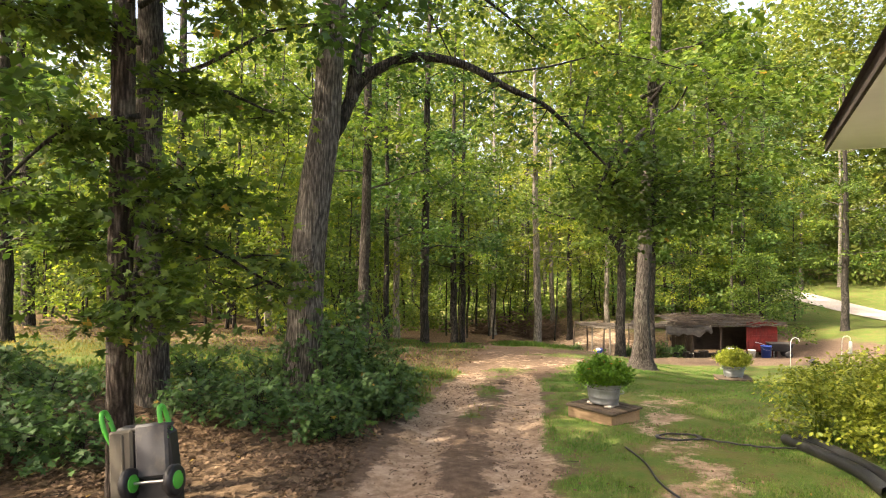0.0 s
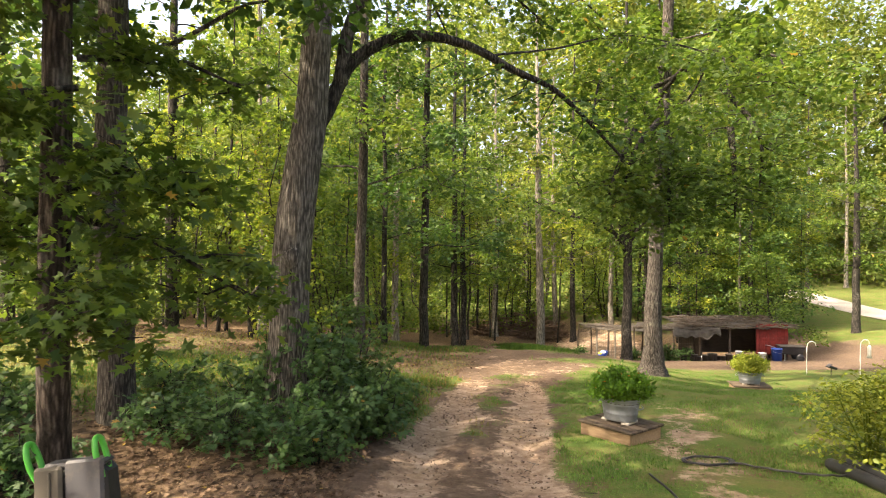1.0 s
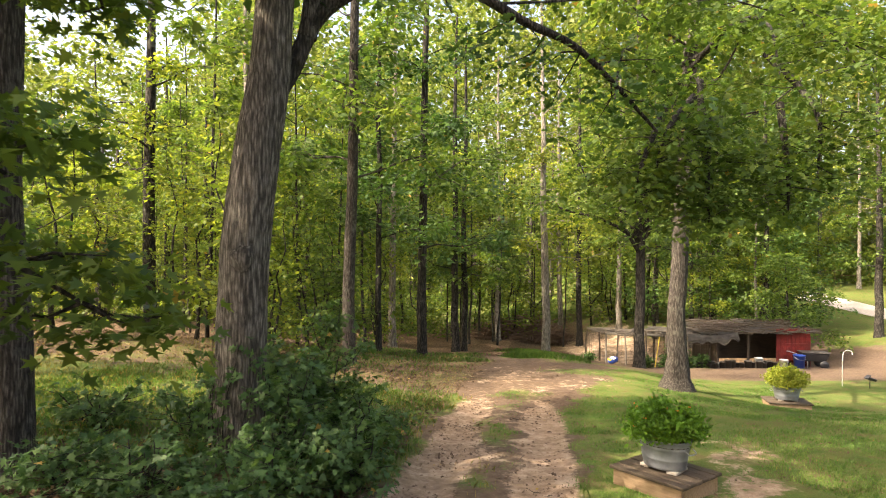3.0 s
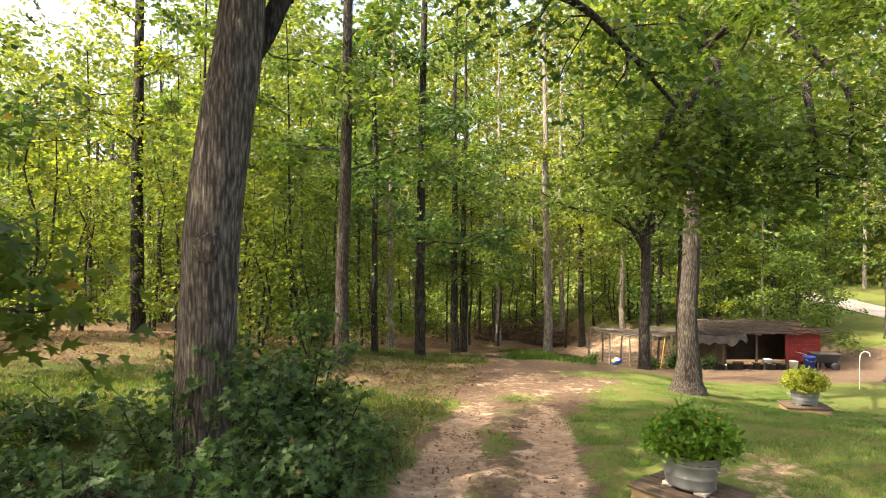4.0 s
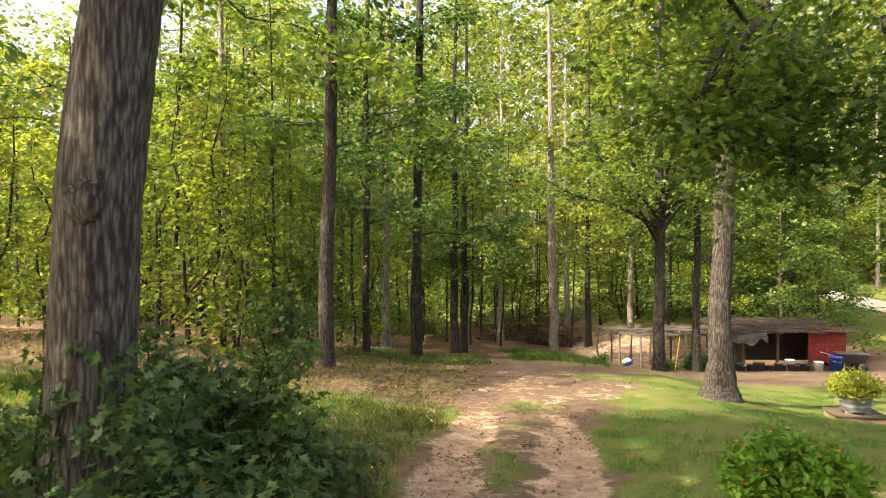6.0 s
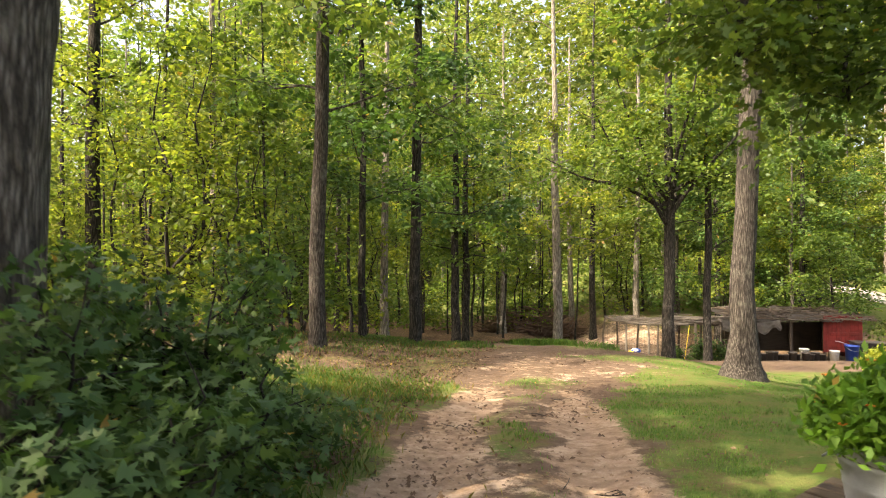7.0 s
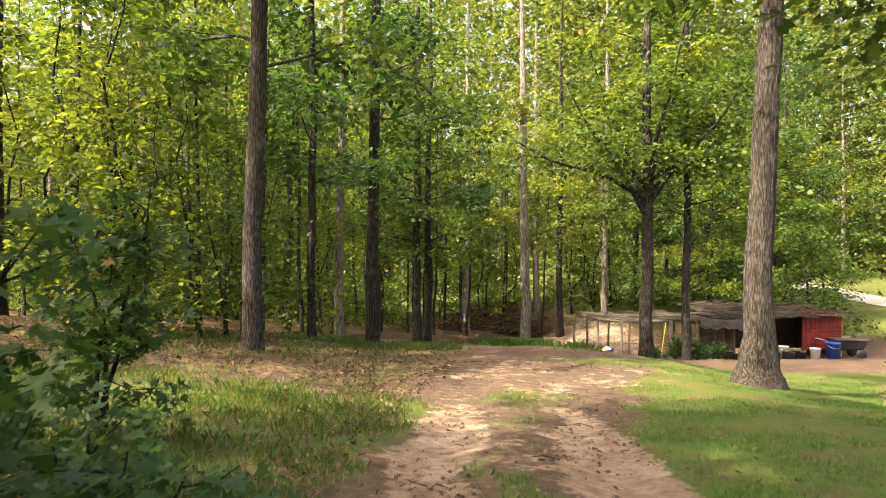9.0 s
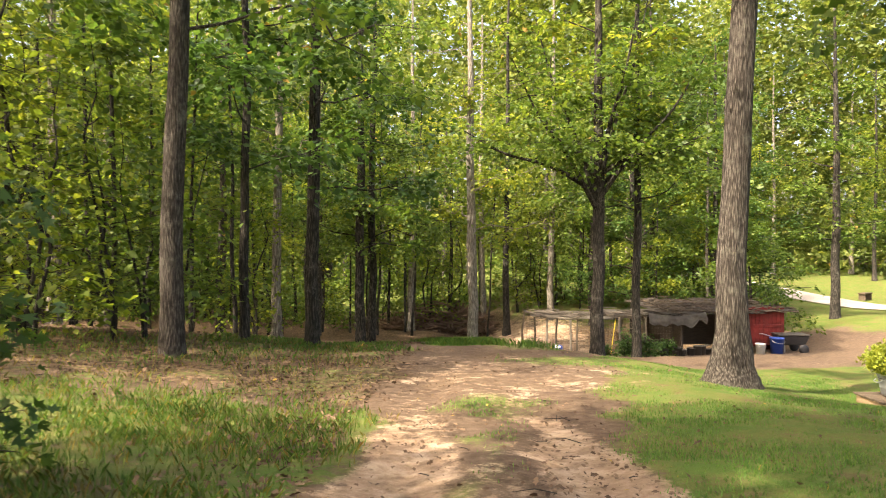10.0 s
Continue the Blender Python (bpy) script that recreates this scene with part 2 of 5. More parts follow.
# ---- mesh helpers ----
def mesh_from(name, verts, faces, smooth=False):
    """A mesh from a list of (n,3) vertex arrays and (m,k) face arrays (indices run on through all the vertex arrays)."""
    me = bpy.data.meshes.new(name)
    v = np.concatenate(verts) if isinstance(verts, list) else verts
    fs = faces if isinstance(faces, list) else [faces]
    me.vertices.add(len(v))
    me.vertices.foreach_set("co", np.ascontiguousarray(v, dtype=np.float32).ravel())
    loops = np.concatenate([f.ravel() for f in fs]).astype(np.int32)
    sizes = np.concatenate([np.full(len(f), f.shape[1]) for f in fs])
    starts = np.concatenate([[0], np.cumsum(sizes)[:-1]]).astype(np.int32)
    me.loops.add(len(loops))
    me.loops.foreach_set("vertex_index", loops)
    me.polygons.add(len(sizes))
    me.polygons.foreach_set("loop_start", starts)
    me.update(calc_edges=True)
    me.validate()
    if smooth:
        me.polygons.foreach_set("use_smooth", np.ones(len(sizes), dtype=bool))
    return me


def put(name, me, material, parent=None, label=""):
    if not me.materials:
        me.materials.append(material)
    ob = new(name, me)
    if parent is not None:
        ob.parent = parent
    if label:
        ob["label"] = label
    return ob


def part(name, bm, material, parent=None, label="", smooth=False):
    me = bpy.data.meshes.new(name)
    bm.to_mesh(me)
    bm.free()
    if smooth:
        for p in me.polygons:
            p.use_smooth = True
    return put(name, me, material, parent, label)


def thing(name, x, y, z, rz=0.0, label="", category="", group="", kind=""):
    ob = new(name)
    ob.empty_display_size = 0.1
    ob.matrix_world = pose(x, y, z, 0, 0, rz)
    return tagged(ob, label, category, group, kind)


def box_bm(sx, sy, sz, m=None, bevel=0.006, bm=None):
    """A bevelled box, centred on x and y, standing on z = 0 of m."""
    b = bmesh.new()
    bmesh.ops.create_cube(b, size=1.0, matrix=Matrix.Translation((0, 0, sz / 2)) @ Matrix.Diagonal((sx, sy, sz, 1)))
    if bevel:
        bmesh.ops.bevel(b, geom=b.edges[:], offset=bevel, segments=1, affect='EDGES')
    if m is not None:
        bmesh.ops.transform(b, matrix=m, verts=b.verts)
    if bm is None:
        return b
    tmp = bpy.data.meshes.new("tmp")
    b.to_mesh(tmp)
    b.free()
    bm.from_mesh(tmp)
    bpy.data.meshes.remove(tmp)
    return bm


def lathe_bm(profile, n=28, squash=1.0):
    """A turned body from (radius, z) rings."""
    bm = bmesh.new()
    rings = []
    for r, z in profile:
        rings.append([bm.verts.new((r * math.cos(2 * math.pi * i / n), squash * r * math.sin(2 * math.pi * i / n), z)) for i in range(n)])
    for a, b in zip(rings, rings[1:]):
        for i in range(n):
            bm.faces.new((a[i], a[(i + 1) % n], b[(i + 1) % n], b[i]))
    for ring, flip in ((rings[0], True), (rings[-1], False)):
        bm.faces.new(ring[::-1] if flip else ring)
    return bm


def tube_np(points, radii, sides=8, start=0, wobble=0.0, rng=None):
    """Vertices and quads of a tapering tube along points."""
    p = np.asarray(points, float)
    n = len(p)
    d = np.gradient(p, axis=0)
    d /= np.linalg.norm(d, axis=1)[:, None] + 1e-9
    ref = np.where(np.abs(d[:, 2:3]) < 0.9, np.array([[0, 0, 1.0]]), np.array([[1.0, 0, 0]]))
    if np.mean(np.abs(d[:, 2])) > 0.7:
        ref = np.tile([[1.0, 0, 0]], (n, 1))
    else:
        ref = np.tile([[0.05, 0.02, 1.0]], (n, 1))
    u = np.cross(d, ref)
    u /= np.linalg.norm(u, axis=1)[:, None] + 1e-9
    w = np.cross(d, u)
    a = np.linspace(0, 2 * np.pi, sides, endpoint=False)
    rad = np.asarray(radii, float)[:, None] * np.ones((1, sides))
    if wobble and rng is not None:
        rad = rad * (1 + wobble * (rng.standard_normal(rad.shape) * 0.6 + rng.standard_normal((1, sides))))
    v = p[:, None, :] + rad[:, :, None] * (np.cos(a)[None, :, None] * u[:, None, :] + np.sin(a)[None, :, None] * w[:, None, :])
    i, j = np.meshgrid(np.arange(n - 1), np.arange(sides), indexing="ij")
    j2 = (j + 1) % sides
    f = np.stack([i * sides + j, i * sides + j2, (i + 1) * sides + j2, (i + 1) * sides + j], -1).reshape(-1, 4) + start
    return v.reshape(-1, 3), f


class Tubes:
    def __init__(self):
        self.v, self.f, self.n = [], [], 0

    def add(self, points, radii, sides=8, wobble=0.0, rng=None):
        v, f = tube_np(points, radii, sides, self.n, wobble, rng)
        self.v.append(v), self.f.append(f)
        self.n += len(v)

    def mesh(self, name):
        return mesh_from(name, self.v, self.f, True)


def tube_part(name, points, radius, material, parent=None, sides=8, label=""):
    t = Tubes()
    t.add(smooth_line(points), [radius] * len(smooth_line(points)), sides)
    return put(name, t.mesh(name), material, parent, label)


def smooth_line(points, k=4):
    """Catmull-Rom through the points."""
    p = np.asarray(points, float)
    if len(p) < 3:
        return p
    q = np.vstack([2 * p[0] - p[1], p, 2 * p[-1] - p[-2]])
    out = []
    for i in range(1, len(q) - 2):
        for s in np.linspace(0, 1, k, endpoint=False):
            a, b, c, d = q[i - 1], q[i], q[i + 1], q[i + 2]
            out.append(0.5 * (2 * b + (c - a) * s + (2 * a - 5 * b + 4 * c - d) * s * s + (3 * b - a - 3 * c + d) * s ** 3))
    out.append(p[-1])
    return np.array(out)


# leaf outlines, stem at the origin, tip along +x
KITE = np.array([(0, 0, 0), (0.45, 0.30, 0.06), (1, 0, -0.04), (0.45, -0.30, 0.06)])
LOBED = np.array([(0, 0, 0), (0.10, 0.56, 0.05), (0.33, 0.22, 0), (0.72, 0.56, 0.05), (0.60, 0.16, 0), (1.05, 0, -0.10),
                  (0.60, -0.16, 0), (0.72, -0.56, 0.05), (0.33, -0.22, 0), (0.10, -0.56, 0.05)])
OAK = np.array([(0, 0, 0), (0.30, 0.10, 0), (0.40, 0.34, 0.05), (0.60, 0.12, 0), (0.74, 0.28, 0.04), (1, 0, -0.06),
                (0.74, -0.28, 0.04), (0.60, -0.12, 0), (0.40, -0.34, 0.05), (0.30, -0.10, 0)])


def leaves_np(rng, at, size, shape=KITE, flat=0.55, droop=0.25, vary=0.35):
    """Vertices and faces for one leaf at each place."""
    n, k = len(at), len(shape)
    yaw = rng.uniform(0, 2 * np.pi, n)
    pitch = -droop + flat * rng.standard_normal(n) * 0.9
    roll = rng.standard_normal(n) * flat * 1.3
    s = size * (1 + vary * rng.uniform(-1, 1, n))
    cy, sy, cp, sp, cr, sr = np.cos(yaw), np.sin(yaw), np.cos(pitch), np.sin(pitch), np.cos(roll), np.sin(roll)
    x = shape[None, :, 0] * s[:, None]
    y = shape[None, :, 1] * s[:, None] * cr[:, None] - shape[None, :, 2] * s[:, None] * sr[:, None]
    z = shape[None, :, 1] * s[:, None] * sr[:, None] + shape[None, :, 2] * s[:, None] * cr[:, None]
    x2 = x * cp[:, None] - z * sp[:, None]
    z2 = x * sp[:, None] + z * cp[:, None]
    v = np.stack([x2 * cy[:, None] - y * sy[:, None], x2 * sy[:, None] + y * cy[:, None], z2], -1) + at[:, None, :]
    return v.reshape(-1, 3), np.arange(n * k).reshape(n, k)


def sprays_np(rng, centres, per, spread, size, shape=KITE, tilt=0.38, jitter=0.38, hang=0.3, vary=0.35, keep=None):
    """Leaves in sprays: each twig end carries a thin, tilted fan of leaves that point outwards and hang a little."""
    c = np.asarray(centres, float)
    m = len(c)
    nrm = np.concatenate([rng.standard_normal((m, 2)) * tilt, np.ones((m, 1))], 1)
    nrm /= np.linalg.norm(nrm, axis=1)[:, None]
    rad = spread * rng.uniform(0.6, 1.45, m)
    c, nrm, rad = np.repeat(c, per, 0), np.repeat(nrm, per, 0), np.repeat(rad, per)
    n = len(c)
    u = np.cross(nrm, np.array([[0.3, 1.0, 0.1]]))
    u /= np.linalg.norm(u, axis=1)[:, None]
    w = np.cross(nrm, u)
    a, r = rng.uniform(0, 2 * np.pi, n), rad * rng.uniform(0.02, 1, n) ** 0.6
    at = c + (r * np.cos(a))[:, None] * u + (r * np.sin(a))[:, None] * w + nrm * (rng.standard_normal(n) * 0.16 * rad)[:, None]
    at[:, 2] -= 0.4 * r * r / rad
    b = a + rng.standard_normal(n) * 0.7
    d = np.cos(b)[:, None] * u + np.sin(b)[:, None] * w + rng.standard_normal((n, 3)) * 0.25
    d[:, 2] -= hang
    d /= np.linalg.norm(d, axis=1)[:, None]
    side = np.cross(nrm + rng.standard_normal((n, 3)) * jitter, d)
    side /= np.linalg.norm(side, axis=1)[:, None] + 1e-9
    up = np.cross(d, side)
    s = size * (1 + vary * rng.uniform(-1, 1, n))
    if keep is not None:
        k = keep(at)
        at, d, side, up, s = at[k], d[k], side[k], up[k], s[k]
    v = at[:, None, :] + s[:, None, None] * (shape[None, :, 0:1] * d[:, None, :] + shape[None, :, 1:2] * side[:, None, :] + shape[None, :, 2:3] * up[:, None, :])
    return v.reshape(-1, 3), np.arange(len(at) * len(shape)).reshape(len(at), len(shape))


def clusters(rng, centres, per, spread, flatness=0.4):
    """Places for leaves: small flattened sprays round the twig ends."""
    c = np.repeat(np.asarray(centres, float), per, axis=0)
    off = rng.standard_normal(c.shape) * spread
    off[:, 2] *= flatness
    off[:, 2] -= 0.25 * np.hypot(off[:, 0], off[:, 1])
    return c + off


def sstep(a, b, x):
    t = np.clip((x - a) / (b - a), 0, 1)
    return t * t * (3 - 2 * t)


# ---- the lie of the land ----
LAND_Y = np.array([-60, 0, 5, 8.5, 10.5, 12.5, 15.5, 19.0, 24.0, 33.0, 42.0, 60.0, 110.0, 400.0])
LAND_Z = np.array([1.6, 0.78, 0.62, 0.42, 0.33, 0.08, -0.20, -0.38, -0.95, -2.25, -2.9, -2.4, -1.2, 0.5])


def land(x, y):
    """Height of the ground: it falls away ahead, and is higher to the left."""
    x, y = np.asarray(x, float), np.asarray(y, float)
    z = sum(np.interp(y + d, LAND_Y, LAND_Z) for d in (-1.2, -0.6, 0, 0.6, 1.2)) / 5
    left = np.clip(-x - 0.2, 0, None)
    z = z + 1.3 * (1 - np.exp(-0.095 * left)) * sstep(5, 9, y)
    z = z - 0.60 * sstep(3.2, 8.5, x) * sstep(11, 17, y) * (1 - sstep(45, 60, y))
    z = z + 1.3 * sstep(15.5, 23, x) * sstep(20, 34, y)
    z = z + 2.3 * sstep(6, 11, x) * (1 - sstep(17, 24, x)) * sstep(34, 45, y) * (1 - sstep(60, 90, y))
    return z


def ground_z(x, y):
    return float(land(x, y))


def track(y):
    """Middle of the two wheel tracks."""
    return 0.47 + 0.139 * (np.asarray(y, float) - 8.4)


def zones(x, y):
    """How far the ground is sand, grass and leaf litter at each place."""
    c = track(y)
    xs = x
    x = x + 0.17 * np.sin(1.7 * y + 0.6) + 0.13 * np.sin(4.3 * y + 1.9 * x) + 0.07 * np.sin(9.1 * y - 5.0 * x)
    side = np.minimum(np.abs(xs - c + 0.53), np.abs(xs - c - 0.53))
    sand = 0.92 * (1 - sstep(0.12, 0.55, side)) * (1 - sstep(11.5, 17.5, y))
    sand = np.maximum(sand, 0.9 * (1 - sstep(0.6, 1.15, np.abs(x - c))) * (1 - sstep(5.6, 7.2, y)))
    clump = (1 - sstep(0.08, 0.42, np.abs(x - c + 0.02))) * (0.62 + 0.38 * np.cos((y - 8.3) * 2.33))
    sand = np.maximum(sand, 0.52 * (1 - sstep(0.5, 0.95, np.abs(x - c))) * (1 - sstep(12, 17, y))) * (1 - 0.85 * clump)
    worn = 2.35 + 0.25 * (y - 6)
    sand = np.maximum(sand, 0.58 * (1 - sstep(0.1, 0.55, np.abs(x - worn))) * sstep(3, 5, y) * (1 - sstep(9.5, 11.5, y)))
    sand = np.maximum(sand, 0.34 * (1 - sstep(1.0, 3.4, np.hypot(x - 2.2, (y - 17.0) * 0.8))))
    sand = np.maximum(sand, 0.62 * sstep(30, 33, y) * (1 - sstep(40, 44, y)) * sstep(5.6, 7.4, x) * (1 - sstep(10, 13, x)))
    bare = sstep(-1.15, -0.55, x - c) * (1 - sstep(1.2, 3.4, x - (y - 13.5) * 0.75)) * sstep(13.0, 15.5, y) * (1 - sstep(26, 31, y))
    yard = sstep(21, 23.5, y) * (1 - sstep(31, 34, y)) * sstep(5, 8, x) * (1 - sstep(19, 22, x))
    lawn = sstep(-0.4, 0.4, x - c - 0.80 - np.clip(0.28 * (y - 12.8), 0, 2.2)) * (1 - sstep(20.5, 24.0, y + 0.10 * (x - 5)))
    verge = (1 - sstep(-0.5, 0.05, x - c + 0.60)) * sstep(7.0, 9.0, y) * (1 - 0.5 * sstep(13.6, 15.8, y)) * (1 - sstep(20, 24, y)) * sstep(-18, -13, x)
    verge = np.maximum(verge, 0.80 * (1 - sstep(-4.2, -2.6, x)) * sstep(8, 11, y) * (1 - 0.6 * sstep(14, 17, y)) * (1 - sstep(21, 25, y)))
    strip = sstep(7.2, 9.2, y) * (1 - sstep(0.05, 0.40, np.abs(x - c + 0.02))) * (1 - sstep(12, 16, y)) * (0.56 + 0.16 * np.cos((y - 8.3) * 2.33))
    far = np.clip(sstep(14.5, 18, x - 0.1 * y) + sstep(46, 52, y) + 0.7 * sstep(7, 10, x) * sstep(36, 40, y), 0, 1)
    brow = 0.62 * sstep(19.0, 21, y) * (1 - sstep(25, 27, y)) * sstep(-4, -2, x) * (1 - sstep(0.8, 2.2, x))
    tuft = 0.95 * (1 - sstep(1.0, 2.6, np.hypot((x - 4.4) * 0.9, y - 31.6)))
    tuft = np.maximum(tuft, 0.95 * (1 - sstep(0.4, 1.3, np.hypot((x - 3.0) * 0.95, (y - 23.2) * 0.55))))
    tuft = np.maximum(tuft, 0.62 * (1 - sstep(0.4, 1.5, np.hypot((x - 3.9) * 0.6, (y - 18.0) * 1.3))))
    tuft = np.maximum(tuft, 0.55 * (1 - sstep(0.3, 1.1, np.hypot((x - 1.6) * 1.2, y - 14.6))))
    tuft = np.maximum(tuft, 0.6 * (1 - sstep(0.5, 1.8, np.hypot((x - 4.6) * 0.6, y - 21.5))))
    grass = np.clip(np.maximum.reduce([lawn * 0.85, verge * 0.74, strip, far, brow]) - 0.6 * bare * (1 - lawn) - 0.5 * yard, 0, 1)
    grass = np.maximum(grass, tuft)
    woods = sstep(13.5, 17.5, y) * (1 - sstep(-1.3, -0.5, x - c)) + sstep(26, 32, y) * (1 - sstep(15, 19, x))
    nearwood = (1 - sstep(-0.75, -0.1, x - c + 0.75)) * (1 - sstep(7.5, 9.5, y))
    litter = np.clip(np.maximum(woods, nearwood), 0, 1) * (1 - far)
    return np.clip(sand, 0, 1), grass, np.clip(litter, 0, 1)


def build_ground():
    gx = np.concatenate([np.linspace(-400, -30, 16)[:-1], np.linspace(-30, -6, 49)[:-1], np.arange(-6, 9, 0.125), np.linspace(9, 35, 80)[:-1], np.linspace(35, 400, 18)])
    gy = np.concatenate([np.linspace(-200, -4, 14)[:-1], np.linspace(-4, 3, 15)[:-1], np.arange(3, 24, 0.15), np.linspace(24, 60, 90)[:-1], np.linspace(60, 500, 20)])
    X, Y = np.meshgrid(gx, gy)
    Z = land(X, Y)
    sand, grass, litter = zones(X, Y)
    c = track(Y)
    rut = np.exp(-((X - c + 0.53) / 0.28) ** 2) + np.exp(-((X - c - 0.53) / 0.28) ** 2)
    Z = Z - 0.045 * rut * (1 - sstep(14, 18, Y))
    near = (np.abs(X) < 40) & (Y > -5) & (Y < 62)
    for i, j in zip(*np.nonzero(near)):
        p = Vector((X[i, j], Y[i, j], 0))
        Z[i, j] += 0.05 * noise.noise(p * 0.9) + 0.022 * noise.noise(p * 3.1)
    n, k = X.shape
    i, j = np.meshgrid(np.arange(n - 1), np.arange(k - 1), indexing="ij")
    f = np.stack([i * k + j, i * k + j + 1, (i + 1) * k + j + 1, (i + 1) * k + j], -1).reshape(-1, 4)
    me = mesh_from("ground", np.stack([X, Y, Z], -1).reshape(-1, 3), f, True)
    for name, val in (("sand", sand), ("grass", grass), ("litter", litter)):
        a = me.attributes.new(name, 'FLOAT', 'POINT')
        a.data.foreach_set("value", val.ravel().astype(np.float32))
    g = put("ground", me, GROUND)
    tagged(g, "sandy two-track drive through grass and brown leaf litter", "ground", kind="structure")


build_ground()


# ---- trees ----
def bent(rng, a, b, n=6, bow=0.08):
    """A slightly crooked line from a to b."""
    a, b = np.asarray(a, float), np.asarray(b, float)
    s = np.linspace(0, 1, n)[:, None]
    L = np.linalg.norm(b - a)
    p = a + (b - a) * s
    w = rng.standard_normal((n, 3)) * bow * L * np.sin(np.pi * s)
    return p + w


def branchlets(rng, tubes, line, r0, count, reach, twigs, droop=0.0, lift=0.15):
    """Side branches along a limb; adds the ends where leaves grow to twigs."""
    n = len(line)
    for _ in range(count):
        i = int(rng.uniform(0.38, 1.0) * (n - 1))
        a = line[i]
        ang = rng.uniform(0, 2 * np.pi)
        d = np.array([math.cos(ang), math.sin(ang), lift - droop + 0.25 * rng.standard_normal()])
        L = reach * rng.uniform(0.5, 1.1)
        b = bent(rng, a, a + d * L, 4, 0.07)
        tubes.add(b, np.linspace(r0, r0 * 0.25, 4), 4)
        for k in (1, 2, 3):
            twigs.append(b[k])
            e = b[k] + rng.standard_normal(3) * np.array([0.35, 0.35, 0.18]) * reach * 0.6
            twigs.append(e)


def tree(name, x, y, height, girth, seed, lean=(0, 0), first=4.0, limbs=16, reach=2.8, per=28, size=0.17, spread=0.34,
         bark=None, leaf=None, label="", flare=1.5, category="tree", group="", droop=0.1, shape=KITE, z=None, sides=12, kind="", thin=0.6):
    """A tree: tapering trunk with root flare, limbs, and a crown of separate leaves on sprays."""
    rng = np.random.default_rng(seed)
    bark, leaf = bark or BARK, leaf or LEAF
    z = ground_z(x, y) if z is None else z
    root = thing(name, x, y, z - 0.05, 0, label, category, group, kind)
    hs = np.array([0, 0.12, 0.35, 0.8, 1.6, 2.6, 4, 5.5, 7.5, 10, 13, 17, 22])
    hs = np.append(hs[hs < height], height)
    px = lean[0] * hs + 0.035 * np.cumsum(rng.standard_normal(len(hs)) * (hs > 1))
    py = lean[1] * hs + 0.035 * np.cumsum(rng.standard_normal(len(hs)) * (hs > 1))
    line = np.stack([px, py, hs], 1)
    fl = 1 + (flare - 1) * np.exp(-hs / 0.33)
    rad = girth / 2 * fl * np.clip(1 - 0.75 * (hs / height) ** 1.2, 0.1, 1)
    tr = Tubes()
    fine = smooth_line(line, 3)
    frad = np.interp(fine[:, 2], hs, rad)
    tr.add(fine, frad, sides, 0.035, rng)
    put("trunk", tr.mesh("trunk"), bark, root)
    twigs = []
    for i in range(limbs):
        lt = Tubes()
        h = first + (height - first) * (i / limbs) ** 1.15 + rng.uniform(-0.3, 0.3)
        h = min(h, height - 0.4)
        base = np.array([np.interp(h, hs, px), np.interp(h, hs, py), h])
        ang = i * 2.4 + rng.uniform(-0.5, 0.5)
        L = reach * rng.uniform(0.6, 1.15) * (1 - 0.55 * (h - first) / max(height - first, 1))
        up = 0.35 + 0.4 * (h / height) - droop
        end = base + np.array([math.cos(ang) * L, math.sin(ang) * L, up * L])
        b = bent(rng, base, end, 6, 0.06)
        b[3:, 2] -= droop * L * np.array([0.1, 0.25, 0.45])
        r0 = max(0.018, girth * 0.11 * (1 - 0.5 * h / height))
        lt.add(smooth_line(b, 2), np.linspace(r0, r0 * 0.2, len(smooth_line(b, 2))), 5)
        twigs.append(b[-1])
        branchlets(rng, lt, b, r0 * 0.4, 5, L * 0.42, twigs, droop)
        put("limb", lt.mesh("limb"), bark, root)
    twigs = np.array(twigs)
    twigs = twigs[rng.uniform(0, 1, len(twigs)) < 1 - thin * sstep(8.5, 12, twigs[:, 2])]
    v, f = sprays_np(rng, twigs, per, spread, size, shape)
    put("crown", mesh_from("crown", v, f), leaf, root)
    return root


